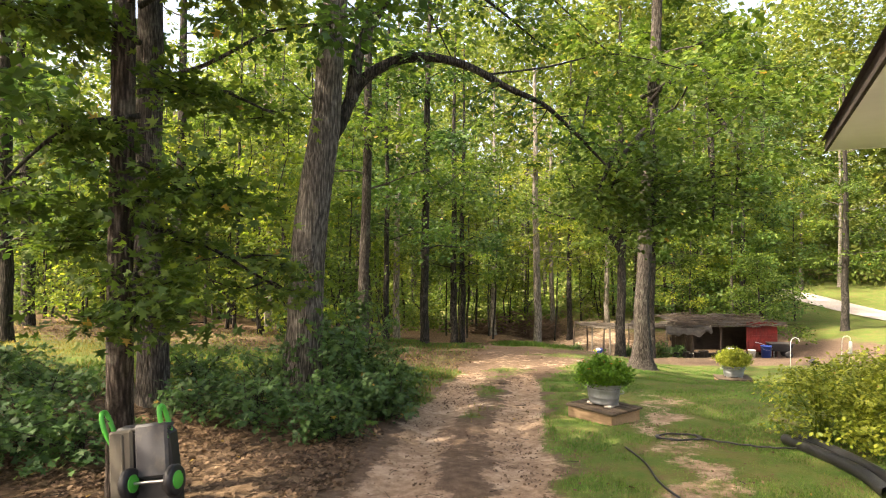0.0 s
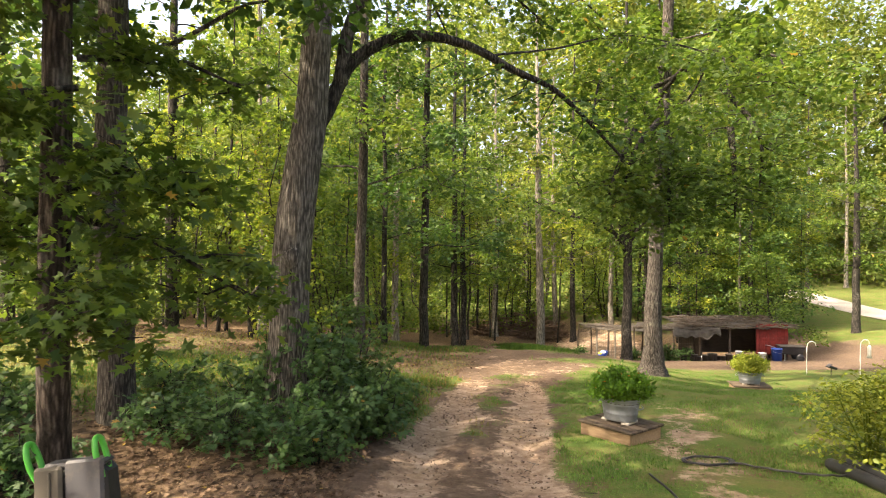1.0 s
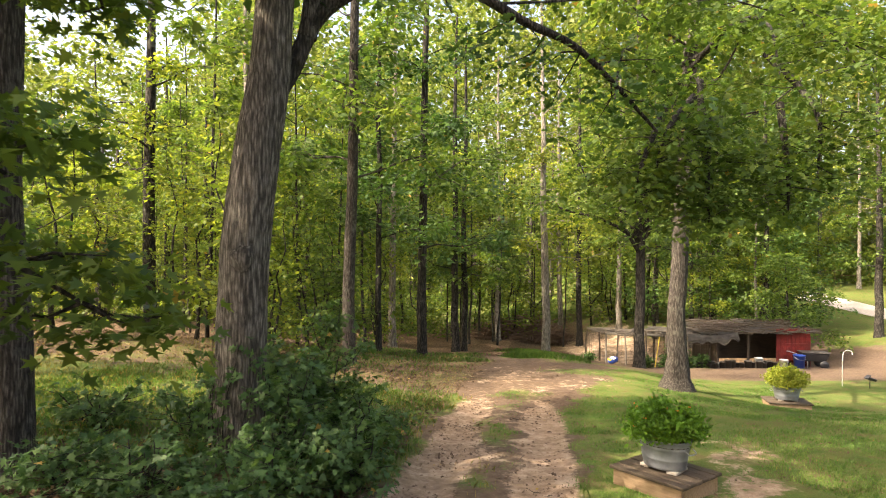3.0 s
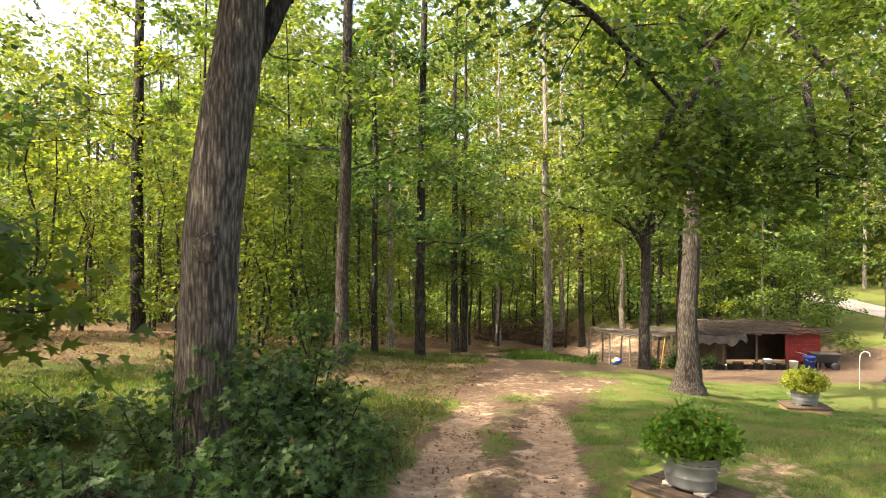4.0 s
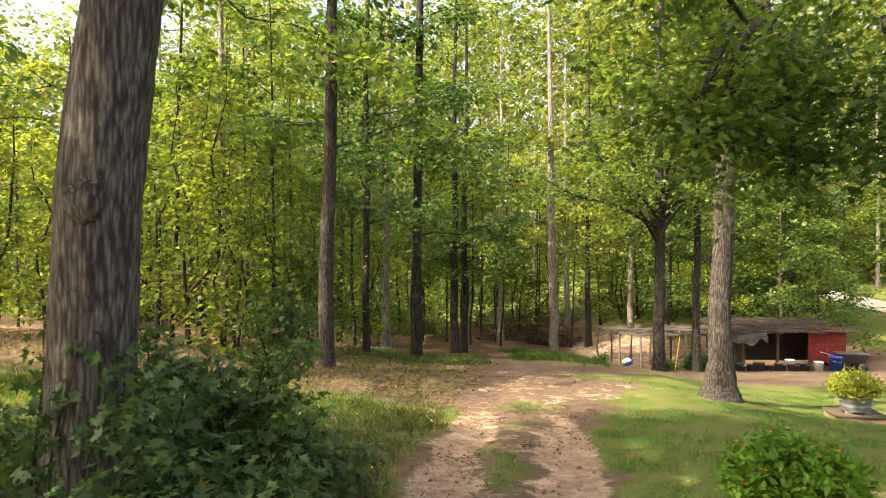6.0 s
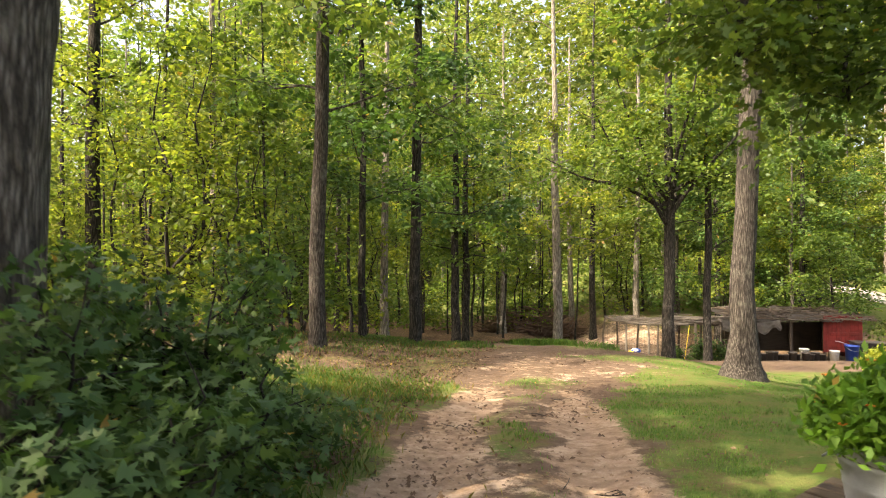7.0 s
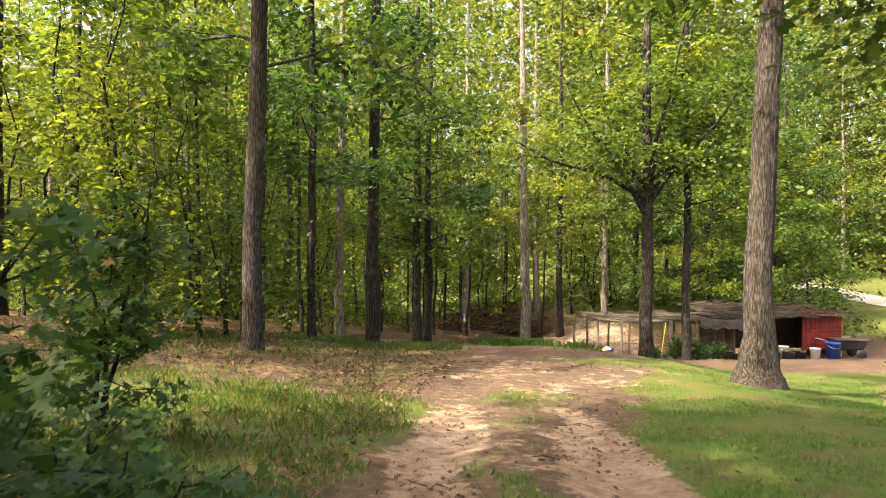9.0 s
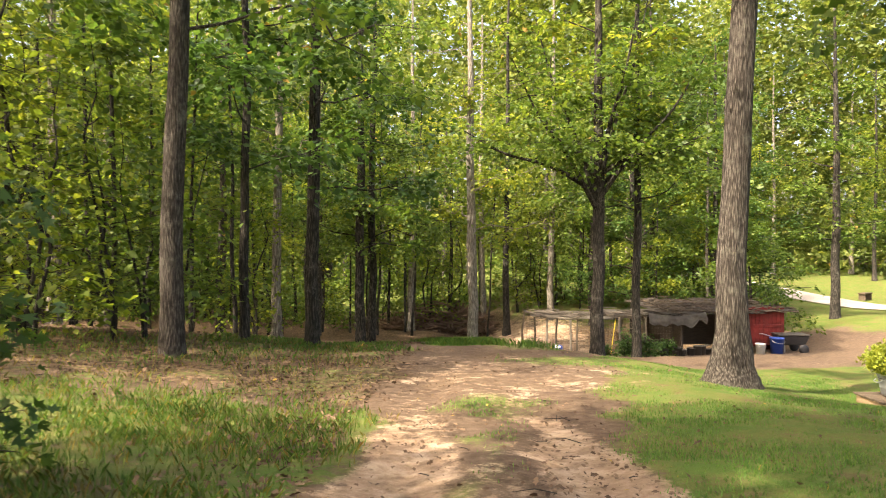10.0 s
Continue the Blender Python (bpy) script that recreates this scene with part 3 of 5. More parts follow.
def sapling(name, x, y, height, seed, leaf=None, stems=3, per=9, size=0.13, shape=LOBED, spread=0.16, wide=0.5, label="", category="sapling", group="", bark=None, low=0.15, hang=0.45):
    """A young broadleaf: thin stems from one root and tiers of lobed leaves."""
    rng = np.random.default_rng(seed)
    root = thing(name, x, y, ground_z(x, y) - 0.02, rng.uniform(0, 360), label, category, group)
    twigs, fine = [], Tubes()
    for s in range(stems):
        st = Tubes()
        a = rng.uniform(0, 2 * np.pi)
        tip = np.array([math.cos(a), math.sin(a), 0]) * wide * rng.uniform(0.1, 0.7)
        h = height * rng.uniform(0.65, 1.0)
        line = bent(rng, (0.03 * math.cos(a), 0.03 * math.sin(a), 0), (tip[0], tip[1], h), 7, 0.03)
        r = 0.008 + 0.0065 * height
        st.add(smooth_line(line, 2), np.linspace(r, 0.004, len(smooth_line(line, 2))), 6)
        twigs.append(line[-1])
        for _ in range(int(7 * height + 3)):
            u = rng.uniform(low, 1.0)
            sl = smooth_line(line, 2)
            p = sl[int(u * (len(sl) - 1))]
            b = rng.uniform(0, 2 * np.pi)
            L = wide * rng.uniform(0.5, 1.1) * (1.1 - 0.7 * u)
            e = p + np.array([math.cos(b) * L, math.sin(b) * L, 0.25 * L + 0.1 * rng.standard_normal()])
            tw = bent(rng, p, e, 3, 0.08)
            fine.add(tw, (0.005, 0.004, 0.002), 4)
            twigs += [tw[1], tw[2], (tw[1] + tw[2]) / 2]
        put("stem", st.mesh("stem"), bark or BARK_DARK, root)
    tagged(put("twig_spray", fine.mesh("twig_spray"), bark or BARK_DARK, root), kind="stuff")
    v, f = sprays_np(rng, twigs, per, spread, size, shape, 0.4, 0.35, hang, keep=lambda at: at[:, 2] > 0.08)
    put("foliage", mesh_from("foliage", v, f), leaf or LEAF_DARK, root)
    return root


def limb(parent, points, r0, r1, bark, seed, leaf, reach=0.9, count=14, per=24, size=0.14, spread=0.28, droop=0.15, shape=OAK, name="limb"):
    """A big limb of a tree in world places, with side branches and leaves."""
    rng = np.random.default_rng(seed)
    o = np.array(parent.matrix_world.translation)
    line = smooth_line(np.asarray(points, float) - o, 5)
    t, twigs = Tubes(), []
    t.add(line, np.linspace(r0, r1, len(line)), 9, 0.03, rng)
    if count:
        branchlets(rng, t, line, max(r1 * 0.7, 0.010), count, reach, twigs, droop)
    ob = put(name, t.mesh(name), bark, parent)
    if twigs:
        v, f = sprays_np(rng, twigs, per, spread, size, shape)
        tagged(put("leaf_spray", mesh_from("leaf_spray", v, f), leaf, ob), kind="stuff")
    return ob


# ---- the trees that stand by the drive ----
OAK_LABEL = "tall oak with grey furrowed bark beside the drive"
leaning = thing("leaning_tree", -1.94, 8.75, ground_z(-1.94, 8.75) - 0.05, 0, "leaning forked hardwood with grey bark and an arching limb", "tree")


def leaning_tree():
    rng = np.random.default_rng(5)
    z0 = leaning.matrix_world.translation.z
    pts = [(-1.94, 8.75, z0), (-1.93, 8.75, z0 + 0.4), (-1.92, 8.75, 1.5), (-1.87, 8.75, 2.62), (-1.77, 8.75, 3.5), (-1.64, 8.76, 4.35), (-1.57, 8.78, 5.3), (-1.50, 8.8, 6.2), (-1.35, 8.9, 8.5), (-1.1, 9.0, 12.0), (-1.0, 9.0, 15.0)]
    line = smooth_line(np.array(pts) - np.array(leaning.matrix_world.translation), 5)
    r = np.interp(line[:, 2], [0, 0.25, 1, 2.2, 3.5, 4.2, 6, 15], [0.36, 0.285, 0.245, 0.235, 0.215, 0.19, 0.165, 0.05])
    t = Tubes()
    t.add(line, r, 22, 0.03, rng)
    put("trunk", t.mesh("trunk"), BARK_GREY, leaning)
    # burr where a limb was lost
    bm = bmesh.new()
    bmesh.ops.create_icosphere(bm, subdivisions=3, radius=0.12)
    for v in bm.verts:
        v.co *= 1 + 0.35 * noise.noise(v.co * 14)
        v.co.y *= 0.6
    bmesh.ops.translate(bm, verts=bm.verts, vec=Vector((-1.83, 8.53, 2.58)) - leaning.matrix_world.translation)
    part("burr", bm, BARK_GREY, leaning, smooth=True)
    # arching limb: its shade is put into the colour, BARK_DARK on a grey-barked tree
    limb(leaning, [(-1.68, 8.76, 4.05), (-1.45, 8.85, 4.45), (-1.18, 8.95, 5.05), (-0.70, 9.0, 5.38), (-0.19, 9.0, 5.44), (0.38, 9.0, 5.30), (0.95, 9.1, 5.02), (1.45, 9.2, 4.82), (1.9, 9.4, 4.5), (2.5, 9.7, 4.0)],
         0.105, 0.018, BARK_DARK, 11, LEAF_DARK, 0.8, 11, 9, 0.115, 0.26, 0.5)
    limb(leaning, [(-1.30, 8.92, 4.8), (-1.16, 8.95, 5.6), (-0.75, 8.9, 6.35), (-0.2, 8.9, 7.6), (0.5, 9, 9)], 0.10, 0.03, BARK, 12, LEAF, 1.1, 7, 14, 0.14)
    limb(leaning, [(0.6, 9.05, 5.2), (1.6, 9.7, 5.5), (2.8, 10.2, 5.85), (4.2, 10.2, 5.5), (5.4, 9.9, 4.8)], 0.017, 0.008, BARK_DARK, 13, LEAF, 0.9, 16, 16, 0.105)
    for i, pts in enumerate(([(-1.4, 8.85, 7.0), (0.3, 10, 6.9), (1.8, 11, 6.2)], [(-1.4, 8.9, 7.6), (-0.6, 11, 7.5), (0.2, 13, 6.6)], [(-1.3, 8.95, 8.2), (1.0, 11.5, 8.1), (3.0, 13, 7.2)])):
        limb(leaning, pts, 0.05, 0.012, BARK_DARK, 50 + i, LEAF, 1.0, 12, 9, 0.125, 0.34, 0.25)
    for i, (ang, h) in enumerate(((2.5, 6.8), (3.9, 7.6), (0.4, 8.4), (5.2, 7.2), (1.6, 9.6), (4.5, 10.6), (2.9, 11.5), (0.2, 12.5))):
        a = np.array([-1.45, 8.85, h])
        d = np.array([math.cos(ang), math.sin(ang), 0.35])
        limb(leaning, [a, a + d * 1.3 + [0, 0, 0.15], a + d * 2.8], 0.06, 0.015, BARK, 20 + i, LEAF, 1.1, 12, 10, 0.16)


leaning_tree()


def vine():
    """Creeper leaves on short stems round the foot of the leaning tree."""
    rng = np.random.default_rng(6)
    o = thing("climbing_vine", -1.94, 8.75, ground_z(-1.94, 8.75), 0, "dark leafy creeper climbing the foot of a trunk", "vine")
    for k in range(7):
        a = -math.pi / 2 + (k - 3) * 0.55
        zs = np.linspace(0, rng.uniform(0.7, 1.25), 9)
        rr = np.interp(zs, [0, 0.25, 1, 2], [0.38, 0.30, 0.262, 0.25])
        aa = a + 0.25 * np.sin(zs * 4 + k)
        line = np.stack([rr * np.cos(aa) + 0.02 * zs, rr * np.sin(aa), zs], 1)
        t = Tubes()
        t.add(line, np.linspace(0.008, 0.003, 9), 5)
        st = put("stem", t.mesh("stem"), BARK_DARK, o)
        v, f = sprays_np(rng, line[1:] + np.stack([np.cos(aa[1:]), np.sin(aa[1:]), 0 * aa[1:]], 1) * 0.05, 6, 0.10, 0.075, LOBED, 1.2, 0.5, 0.6)
        put("foliage", mesh_from("foliage", v, f), LEAF_SHRUB, st)


vine()

# near tree with low boughs, and the trunk behind it
near_left = tree("broadleaf_tree", -2.69, 5.25, 13, 0.21, 31, flare=1.15, first=4.4, limbs=12, reach=2.1, per=14, size=0.11, bark=BARK_RED, leaf=LEAF,
                 label="slim dark-barked tree with low leafy boughs over the mower", shape=LOBED)
for i, (a, b, c) in enumerate((
        ((-2.5, 5.2, 3.4), (-2.2, 4.9, 3.3), (-1.55, 4.9, 2.95)), ((-2.5, 5.2, 2.9), (-2.0, 5.2, 2.75), (-1.35, 5.3, 2.35)),
        ((-2.5, 5.2, 3.8), (-2.9, 4.8, 3.6), (-3.4, 4.6, 3.0)), ((-2.5, 5.2, 4.0), (-2.0, 5.6, 4.1), (-1.5, 5.6, 3.9)),
        ((-2.5, 5.2, 3.1), (-2.9, 5.5, 3.0), (-3.6, 5.7, 2.6)), ((-2.5, 5.2, 2.6), (-2.4, 4.9, 2.45), (-2.2, 4.5, 2.15)),
        ((-2.5, 5.2, 4.4), (-2.7, 4.7, 4.5), (-3.0, 4.4, 4.3)), ((-2.5, 5.2, 4.7), (-1.9, 5.0, 4.9), (-1.5, 5.2, 4.8)))):
    limb(near_left, [a, b, c], 0.025, 0.008, BARK_DARK, 40 + i, LEAF, 0.50, 11, 12, 0.076, 0.20, 0.1, LOBED)
tree("broadleaf_tree", -3.66, 7.95, 15, 0.38, 32, first=4.2, limbs=14, reach=2.6, per=16, size=0.15, bark=BARK, leaf=LEAF_DARK,
     label="rough grey-barked tree rising from leafy undergrowth", flare=1.25)

oak = tree("oak_tree", 5.17, 16.4, 18, 0.375, 33, first=5.6, limbs=20, reach=3.4, per=20, size=0.17, bark=BARK, leaf=LEAF,
           thin=0.0, label="tall oak with flared roots standing on the lawn", flare=2.4, sides=24, lean=(0.034, 0))
for i, pts in enumerate((
        [(5.1, 16.2, 5.4), (4.8, 14.6, 5.9), (4.3, 13.0, 5.4), (3.9, 11.6, 4.2)], [(5.1, 16.2, 6.2), (5.4, 14.4, 6.8), (5.2, 12.6, 6.3), (4.7, 11.2, 5.0)],
        [(5.1, 16.2, 5.8), (3.9, 14.8, 6.4), (3.1, 13.2, 6.0), (2.6, 11.9, 4.8)], [(4.4, 13.2, 5.5), (4.1, 12.4, 4.4), (4.0, 11.8, 3.2)],
        [(5.1, 16.2, 6.6), (6.2, 14.8, 7.0), (6.4, 13.0, 6.4), (6.1, 11.8, 5.4)], [(3.9, 12.2, 5.0), (3.3, 11.6, 4.4), (3.0, 11.4, 3.6)], [(4.2, 12.4, 4.7), (3.9, 11.7, 3.7), (3.8, 11.4, 3.0)], [(3.4, 12.0, 4.8), (2.9, 11.5, 3.9), (2.7, 11.2, 3.3)], [(5.0, 11.8, 4.8), (4.9, 11.4, 3.8), (4.8, 11.2, 3.2)], [(4.9, 12.0, 5.6), (5.3, 11.4, 4.6), (5.2, 11.2, 3.6)])):
    limb(oak, pts, 0.06, 0.012, BARK_DARK, 60 + i, LEAF, 1.0, 13, 13, 0.12, 0.36, 0.2, OAK)

KEY_TREES = (
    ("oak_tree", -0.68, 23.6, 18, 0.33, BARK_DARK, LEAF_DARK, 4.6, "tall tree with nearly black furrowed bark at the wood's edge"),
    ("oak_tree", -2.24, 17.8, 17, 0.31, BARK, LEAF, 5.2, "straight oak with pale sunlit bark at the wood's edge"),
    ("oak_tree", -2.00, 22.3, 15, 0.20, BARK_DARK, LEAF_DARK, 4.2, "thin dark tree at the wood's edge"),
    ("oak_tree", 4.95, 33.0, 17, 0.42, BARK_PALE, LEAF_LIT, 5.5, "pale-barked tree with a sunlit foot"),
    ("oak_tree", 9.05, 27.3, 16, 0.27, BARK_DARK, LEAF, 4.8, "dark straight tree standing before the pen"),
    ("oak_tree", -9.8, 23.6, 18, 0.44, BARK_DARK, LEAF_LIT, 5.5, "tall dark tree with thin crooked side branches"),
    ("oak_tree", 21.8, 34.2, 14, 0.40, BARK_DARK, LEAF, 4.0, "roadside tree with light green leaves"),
    ("oak_tree", 0.55, 30.5, 15, 0.34, BARK_DARK, LEAF, 4.0, "dark tree deep in the wood"),
    ("oak_tree", 0.95, 31.5, 15, 0.30, BARK_DARK, LEAF, 4.4, "dark tree deep in the wood"),
)
for i, (nm, x, y, h, g, bk, lf, first, lab) in enumerate(KEY_TREES):
    tree(nm, x, y, h, g, 100 + i, thin=0.88, first=first - 0.8, limbs=16, reach=3.4, per=14, size=0.17, spread=0.46, droop=0.2, bark=bk, leaf=lf, label=lab, flare=1.3)

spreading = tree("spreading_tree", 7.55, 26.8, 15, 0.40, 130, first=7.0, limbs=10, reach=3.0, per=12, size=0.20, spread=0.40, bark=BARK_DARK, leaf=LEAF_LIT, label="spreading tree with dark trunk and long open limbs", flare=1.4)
for i, (dx, dy, dz) in enumerate(((-2.9, -1.2, 3.6), (2.7, -1.4, 3.8), (-1.6, 1.0, 5.2), (1.5, -0.4, 5.6), (-4.0, 0.2, 1.6), (3.8, 0.6, 2.0), (0.3, -2.2, 4.2), (-2.2, -2.0, 1.2), (2.4, -1.8, 0.9))):
    a = np.array([7.5, 26.8, 2.6 + 0.12 * i])
    limb(spreading, [a, a + np.array([dx, dy, dz]) * 0.35 + [0, 0, 0.2], a + np.array([dx, dy, dz]) * 0.7, a + np.array([dx, dy, dz * 1.1])], 0.08, 0.015, BARK_DARK, 140 + i, LEAF, 1.3, 14, 9, 0.16, 0.42, 0.1, KITE)

# trees on the near left, mostly unseen, added so their crowns shade the drive
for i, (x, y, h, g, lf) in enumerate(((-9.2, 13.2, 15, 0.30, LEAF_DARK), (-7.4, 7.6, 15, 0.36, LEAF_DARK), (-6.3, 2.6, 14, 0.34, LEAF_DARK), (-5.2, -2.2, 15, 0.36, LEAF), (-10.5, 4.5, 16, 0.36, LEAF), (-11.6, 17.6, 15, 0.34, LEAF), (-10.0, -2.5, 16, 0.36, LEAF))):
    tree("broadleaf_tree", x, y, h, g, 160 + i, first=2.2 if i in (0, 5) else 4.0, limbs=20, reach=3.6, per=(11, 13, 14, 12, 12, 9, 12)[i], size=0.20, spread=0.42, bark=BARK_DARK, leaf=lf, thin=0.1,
         label="tall broadleaf tree in a mostly unseen row added for shade", flare=1.3, group="shade trees by the drive")

# ---- the wood behind: a few kinds of tree, copied ----
kinds = []
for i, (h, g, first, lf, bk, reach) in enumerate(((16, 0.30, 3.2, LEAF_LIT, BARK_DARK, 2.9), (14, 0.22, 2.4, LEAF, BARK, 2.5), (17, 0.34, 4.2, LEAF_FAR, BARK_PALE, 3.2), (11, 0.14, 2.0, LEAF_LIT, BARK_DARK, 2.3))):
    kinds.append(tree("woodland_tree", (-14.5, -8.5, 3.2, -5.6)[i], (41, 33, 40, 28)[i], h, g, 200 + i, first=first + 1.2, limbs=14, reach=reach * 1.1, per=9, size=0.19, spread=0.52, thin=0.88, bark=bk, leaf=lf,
                      label=("tall woodland tree with sunlit yellow-green leaves", "slender woodland tree with green leaves", "pale-trunked woodland tree with open yellow-green crown", "young woodland tree with leaves low on its stem")[i],
                      group="trees of the wood", sides=9, category="tree"))
rng = np.random.default_rng(77)
placed = [(k.location.x, k.location.y) for k in kinds] + [(t[1], t[2]) for t in KEY_TREES] + [(7.55, 26.8)]
count = 0
for _ in range(4000):
    if count >= 31:
        break
    x, y = rng.uniform(-26, 34), rng.uniform(25, 50)
    if x > 12 and (y < 40 or x > 0.52 * y):
        continue
    if x < -8 and y < 37:
        continue
    if x < 12 and y > 43:
        continue
    if (3.0 < x < 19 and y < 38.5) or (-1.5 < x < 3 and y < 32) or abs(x) > 0.78 * y + 4:
        continue
    if min(math.hypot(x - a, y - b) for a, b in placed) < 2.4:
        continue
    placed.append((x, y))
    s = rng.uniform(0.85, 1.15)
    k = kinds[int(rng.integers(0, 4))]
    copy_thing(k, pose(x, y, ground_z(x, y) - 0.06, 0, 0, rng.uniform(0, 360)) @ Matrix.Diagonal((s, s, s, 1)))
    count += 1
pole = tree("pole_tree", -6.4, 26.0, 12, 0.12, 230, first=5.2, limbs=7, reach=1.5, per=9, size=0.17, spread=0.42, thin=0.3, bark=BARK_DARK, leaf=LEAF, flare=1.2, sides=7,
            label="thin straight dark pole tree with a small high crown", group="pole trees of the wood", category="tree")
count = 0
for _ in range(4000):
    if count >= 46:
        break
    x, y = rng.uniform(-22, 16), rng.uniform(21, 48)
    if (x > -1.6 and y < 34) or (3.2 < x and y < 38) or abs(x) > 0.74 * y or min(math.hypot(x - a, y - b) for a, b in placed) < 1.0:
        continue
    placed.append((x, y))
    s = rng.uniform(0.75, 1.25)
    copy_thing(pole, pose(x, y, ground_z(x, y) - 0.06, rng.uniform(-2.5, 2.5), rng.uniform(-2.5, 2.5), rng.uniform(0, 360)) @ Matrix.Diagonal((s, s, s, 1)))
    count += 1
for x, y, s, q in ((14.0, 35.6, 0.75, 3), (17.2, 37.0, 0.8, 3), (12.0, 38.5, 0.9, 1), (19.5, 42.0, 0.9, 3), (15.6, 41.0, 1.0, 1), (33, 58, 1.1, 0), (39, 62, 1.1, 2), (44, 56, 1.15, 0), (48, 63, 1.2, 2), (30, 66, 1.1, 1), (53, 58, 1.1, 0), (16.0, 34.8, 0.8, 1), (18.6, 39.0, 0.95, 3), (21.0, 44.0, 1.0, 1), (13.0, 41.0, 1.0, 1), (22.6, 40.5, 0.8, 3), (24.5, 47.0, 1.0, 1)):
    copy_thing(kinds[q], pose(x, y, ground_z(x, y) - 0.06, 0, 0, x * 37) @ Matrix.Diagonal((s, s, s, 1)))
for i, (x, y, h) in enumerate(((17.2, 36.2, 14), (13.6, 37.2, 15), (20.6, 40.6, 14))):
    tree("yard_tree", x, y, h, 0.30, 240 + i, first=1.6, limbs=24, reach=4.0, per=13, size=0.18, spread=0.55, bark=BARK_DARK, leaf=LEAF_DARK, thin=0.5, droop=0.25,
         label="full green tree with low boughs behind the shed", flare=1.3, group="trees behind the shed")

# understory: young trees between the trunks, two kinds with sunlight put into the leaf colour
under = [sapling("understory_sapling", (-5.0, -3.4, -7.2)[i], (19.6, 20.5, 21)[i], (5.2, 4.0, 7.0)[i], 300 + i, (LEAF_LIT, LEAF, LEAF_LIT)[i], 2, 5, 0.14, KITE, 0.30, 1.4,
                 "slender understory sapling with thin stem and open foliage", "sapling", "saplings of the wood", low=0.12) for i in range(3)]
rng = np.random.default_rng(78)
count = 0
for _ in range(3000):
    if count >= 66:
        break
    x, y = rng.uniform(-30, 24), rng.uniform(19, 50)
    if (x > -1.8 and y < 36) or (3 < x < 19 and y < 40) or (x > 14 and y < 44) or abs(x) > 0.8 * y + 4 or (x > -5.5 and y < 20.5) or (x < -9 and y < 30 and rng.uniform(0, 1) < 0.6):
        continue
    s = rng.uniform(0.7, 1.5)
    copy_thing(under[int(rng.integers(0, 3))], pose(x, y, ground_z(x, y) - 0.03, 0, 0, rng.uniform(0, 360)) @ Matrix.Diagonal((s, s, s, 1)))
    count += 1


def far_woods():
    """Far leaves that close the view, one mass with uneven outline."""
    rng = np.random.default_rng(9)
    n = 24000
    ang = np.where(rng.uniform(0, 1, n) < 0.75, rng.uniform(-1.2, 1.25, n), rng.uniform(0.2, 0.95, n))
    d = rng.uniform(58, 82, n) + 16 * sstep(0.36, 0.5, ang)
    x, y = d * np.sin(ang), d * np.cos(ang)
    top = 31 + 4 * np.sin(ang * 9) + 3 * np.sin(ang * 23 + 1) + 2.5 * np.sin(ang * 51) + 4 * sstep(0.36, 0.5, ang) - 14 * sstep(0.28, 0.48, -ang)
    z = land(x, y) + top * rng.uniform(0, 1, n) ** 0.9
    v, f = sprays_np(rng, np.stack([x, y, z], 1), 11, 1.3, 0.55, KITE, 0.5, 0.4)
    m = 60000
    a2 = rng.uniform(-1.25, 1.3, m)
    d2 = rng.uniform(88, 98, m) + 14 * sstep(0.36, 0.5, a2)
    z2 = land(d2 * np.sin(a2), d2 * np.cos(a2)) + (36 + 3 * np.sin(a2 * 17) + 3 * np.sin(a2 * 41) - 20 * sstep(0.28, 0.48, -a2)) * rng.uniform(0, 1, m)
    v2, f2 = leaves_np(rng, np.stack([d2 * np.sin(a2), d2 * np.cos(a2), z2], 1), 1.15, KITE, 0.8, 0.2)
    v, f = np.concatenate([v, v2]), np.concatenate([f, f2 + len(v)])
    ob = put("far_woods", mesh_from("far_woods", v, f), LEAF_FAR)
    tagged(ob, "far line of sunlit broadleaf woods", "woods", kind="stuff")
    t = Tubes()
    for _ in range(110):
        a, dd = rng.uniform(-0.9, 0.45), rng.uniform(55, 78)
        x, y = dd * math.sin(a), dd * math.cos(a)
        z = ground_z(x, y)
        t.add([(x, y, z), (x + 0.1, y, z + 6), (x + 0.2, y, z + 13)], (0.2, 0.16, 0.08), 6)
    tagged(put("far_trunks", t.mesh("far_trunks"), BARK), "far grey tree trunks between the leaves", "woods", kind="stuff")


far_woods()


def thicket():
    """Low tangled leaves that fill the foot of the wood."""
    rng = np.random.default_rng(19)
    n = 5200
    x, y = rng.uniform(-44, 22, n), rng.uniform(41, 56, n)
    h = rng.uniform(0, 1, n) ** 1.4 * (2.6 + 1.6 * np.sin(x * 0.7) + 1.0 * np.sin(x * 1.9 + 1))
    keep = ~((x > 1.5) & (x < 9.5) & (y < 44)) & ~((x > 9) & (h > 2.0))
    x, y, h = x[keep], y[keep], h[keep]
    v, f = sprays_np(rng, np.stack([x, y, land(x, y) + np.clip(h, 0.1, 5)], 1), 11, 0.55, 0.24, KITE)
    tagged(put("thicket", mesh_from("thicket", v, f), LEAF), "dark green thicket at the foot of the wood", "thicket", kind="stuff")


thicket()
tree("dogwood_tree", 15.9, 31.6, 5.2, 0.13, 245, first=1.7, limbs=13, reach=2.6, per=12, size=0.15, spread=0.42, bark=BARK_DARK, leaf=LEAF, droop=0.35, thin=0.0,
     label="small spreading tree with boughs hanging over the shed roof", flare=1.2)

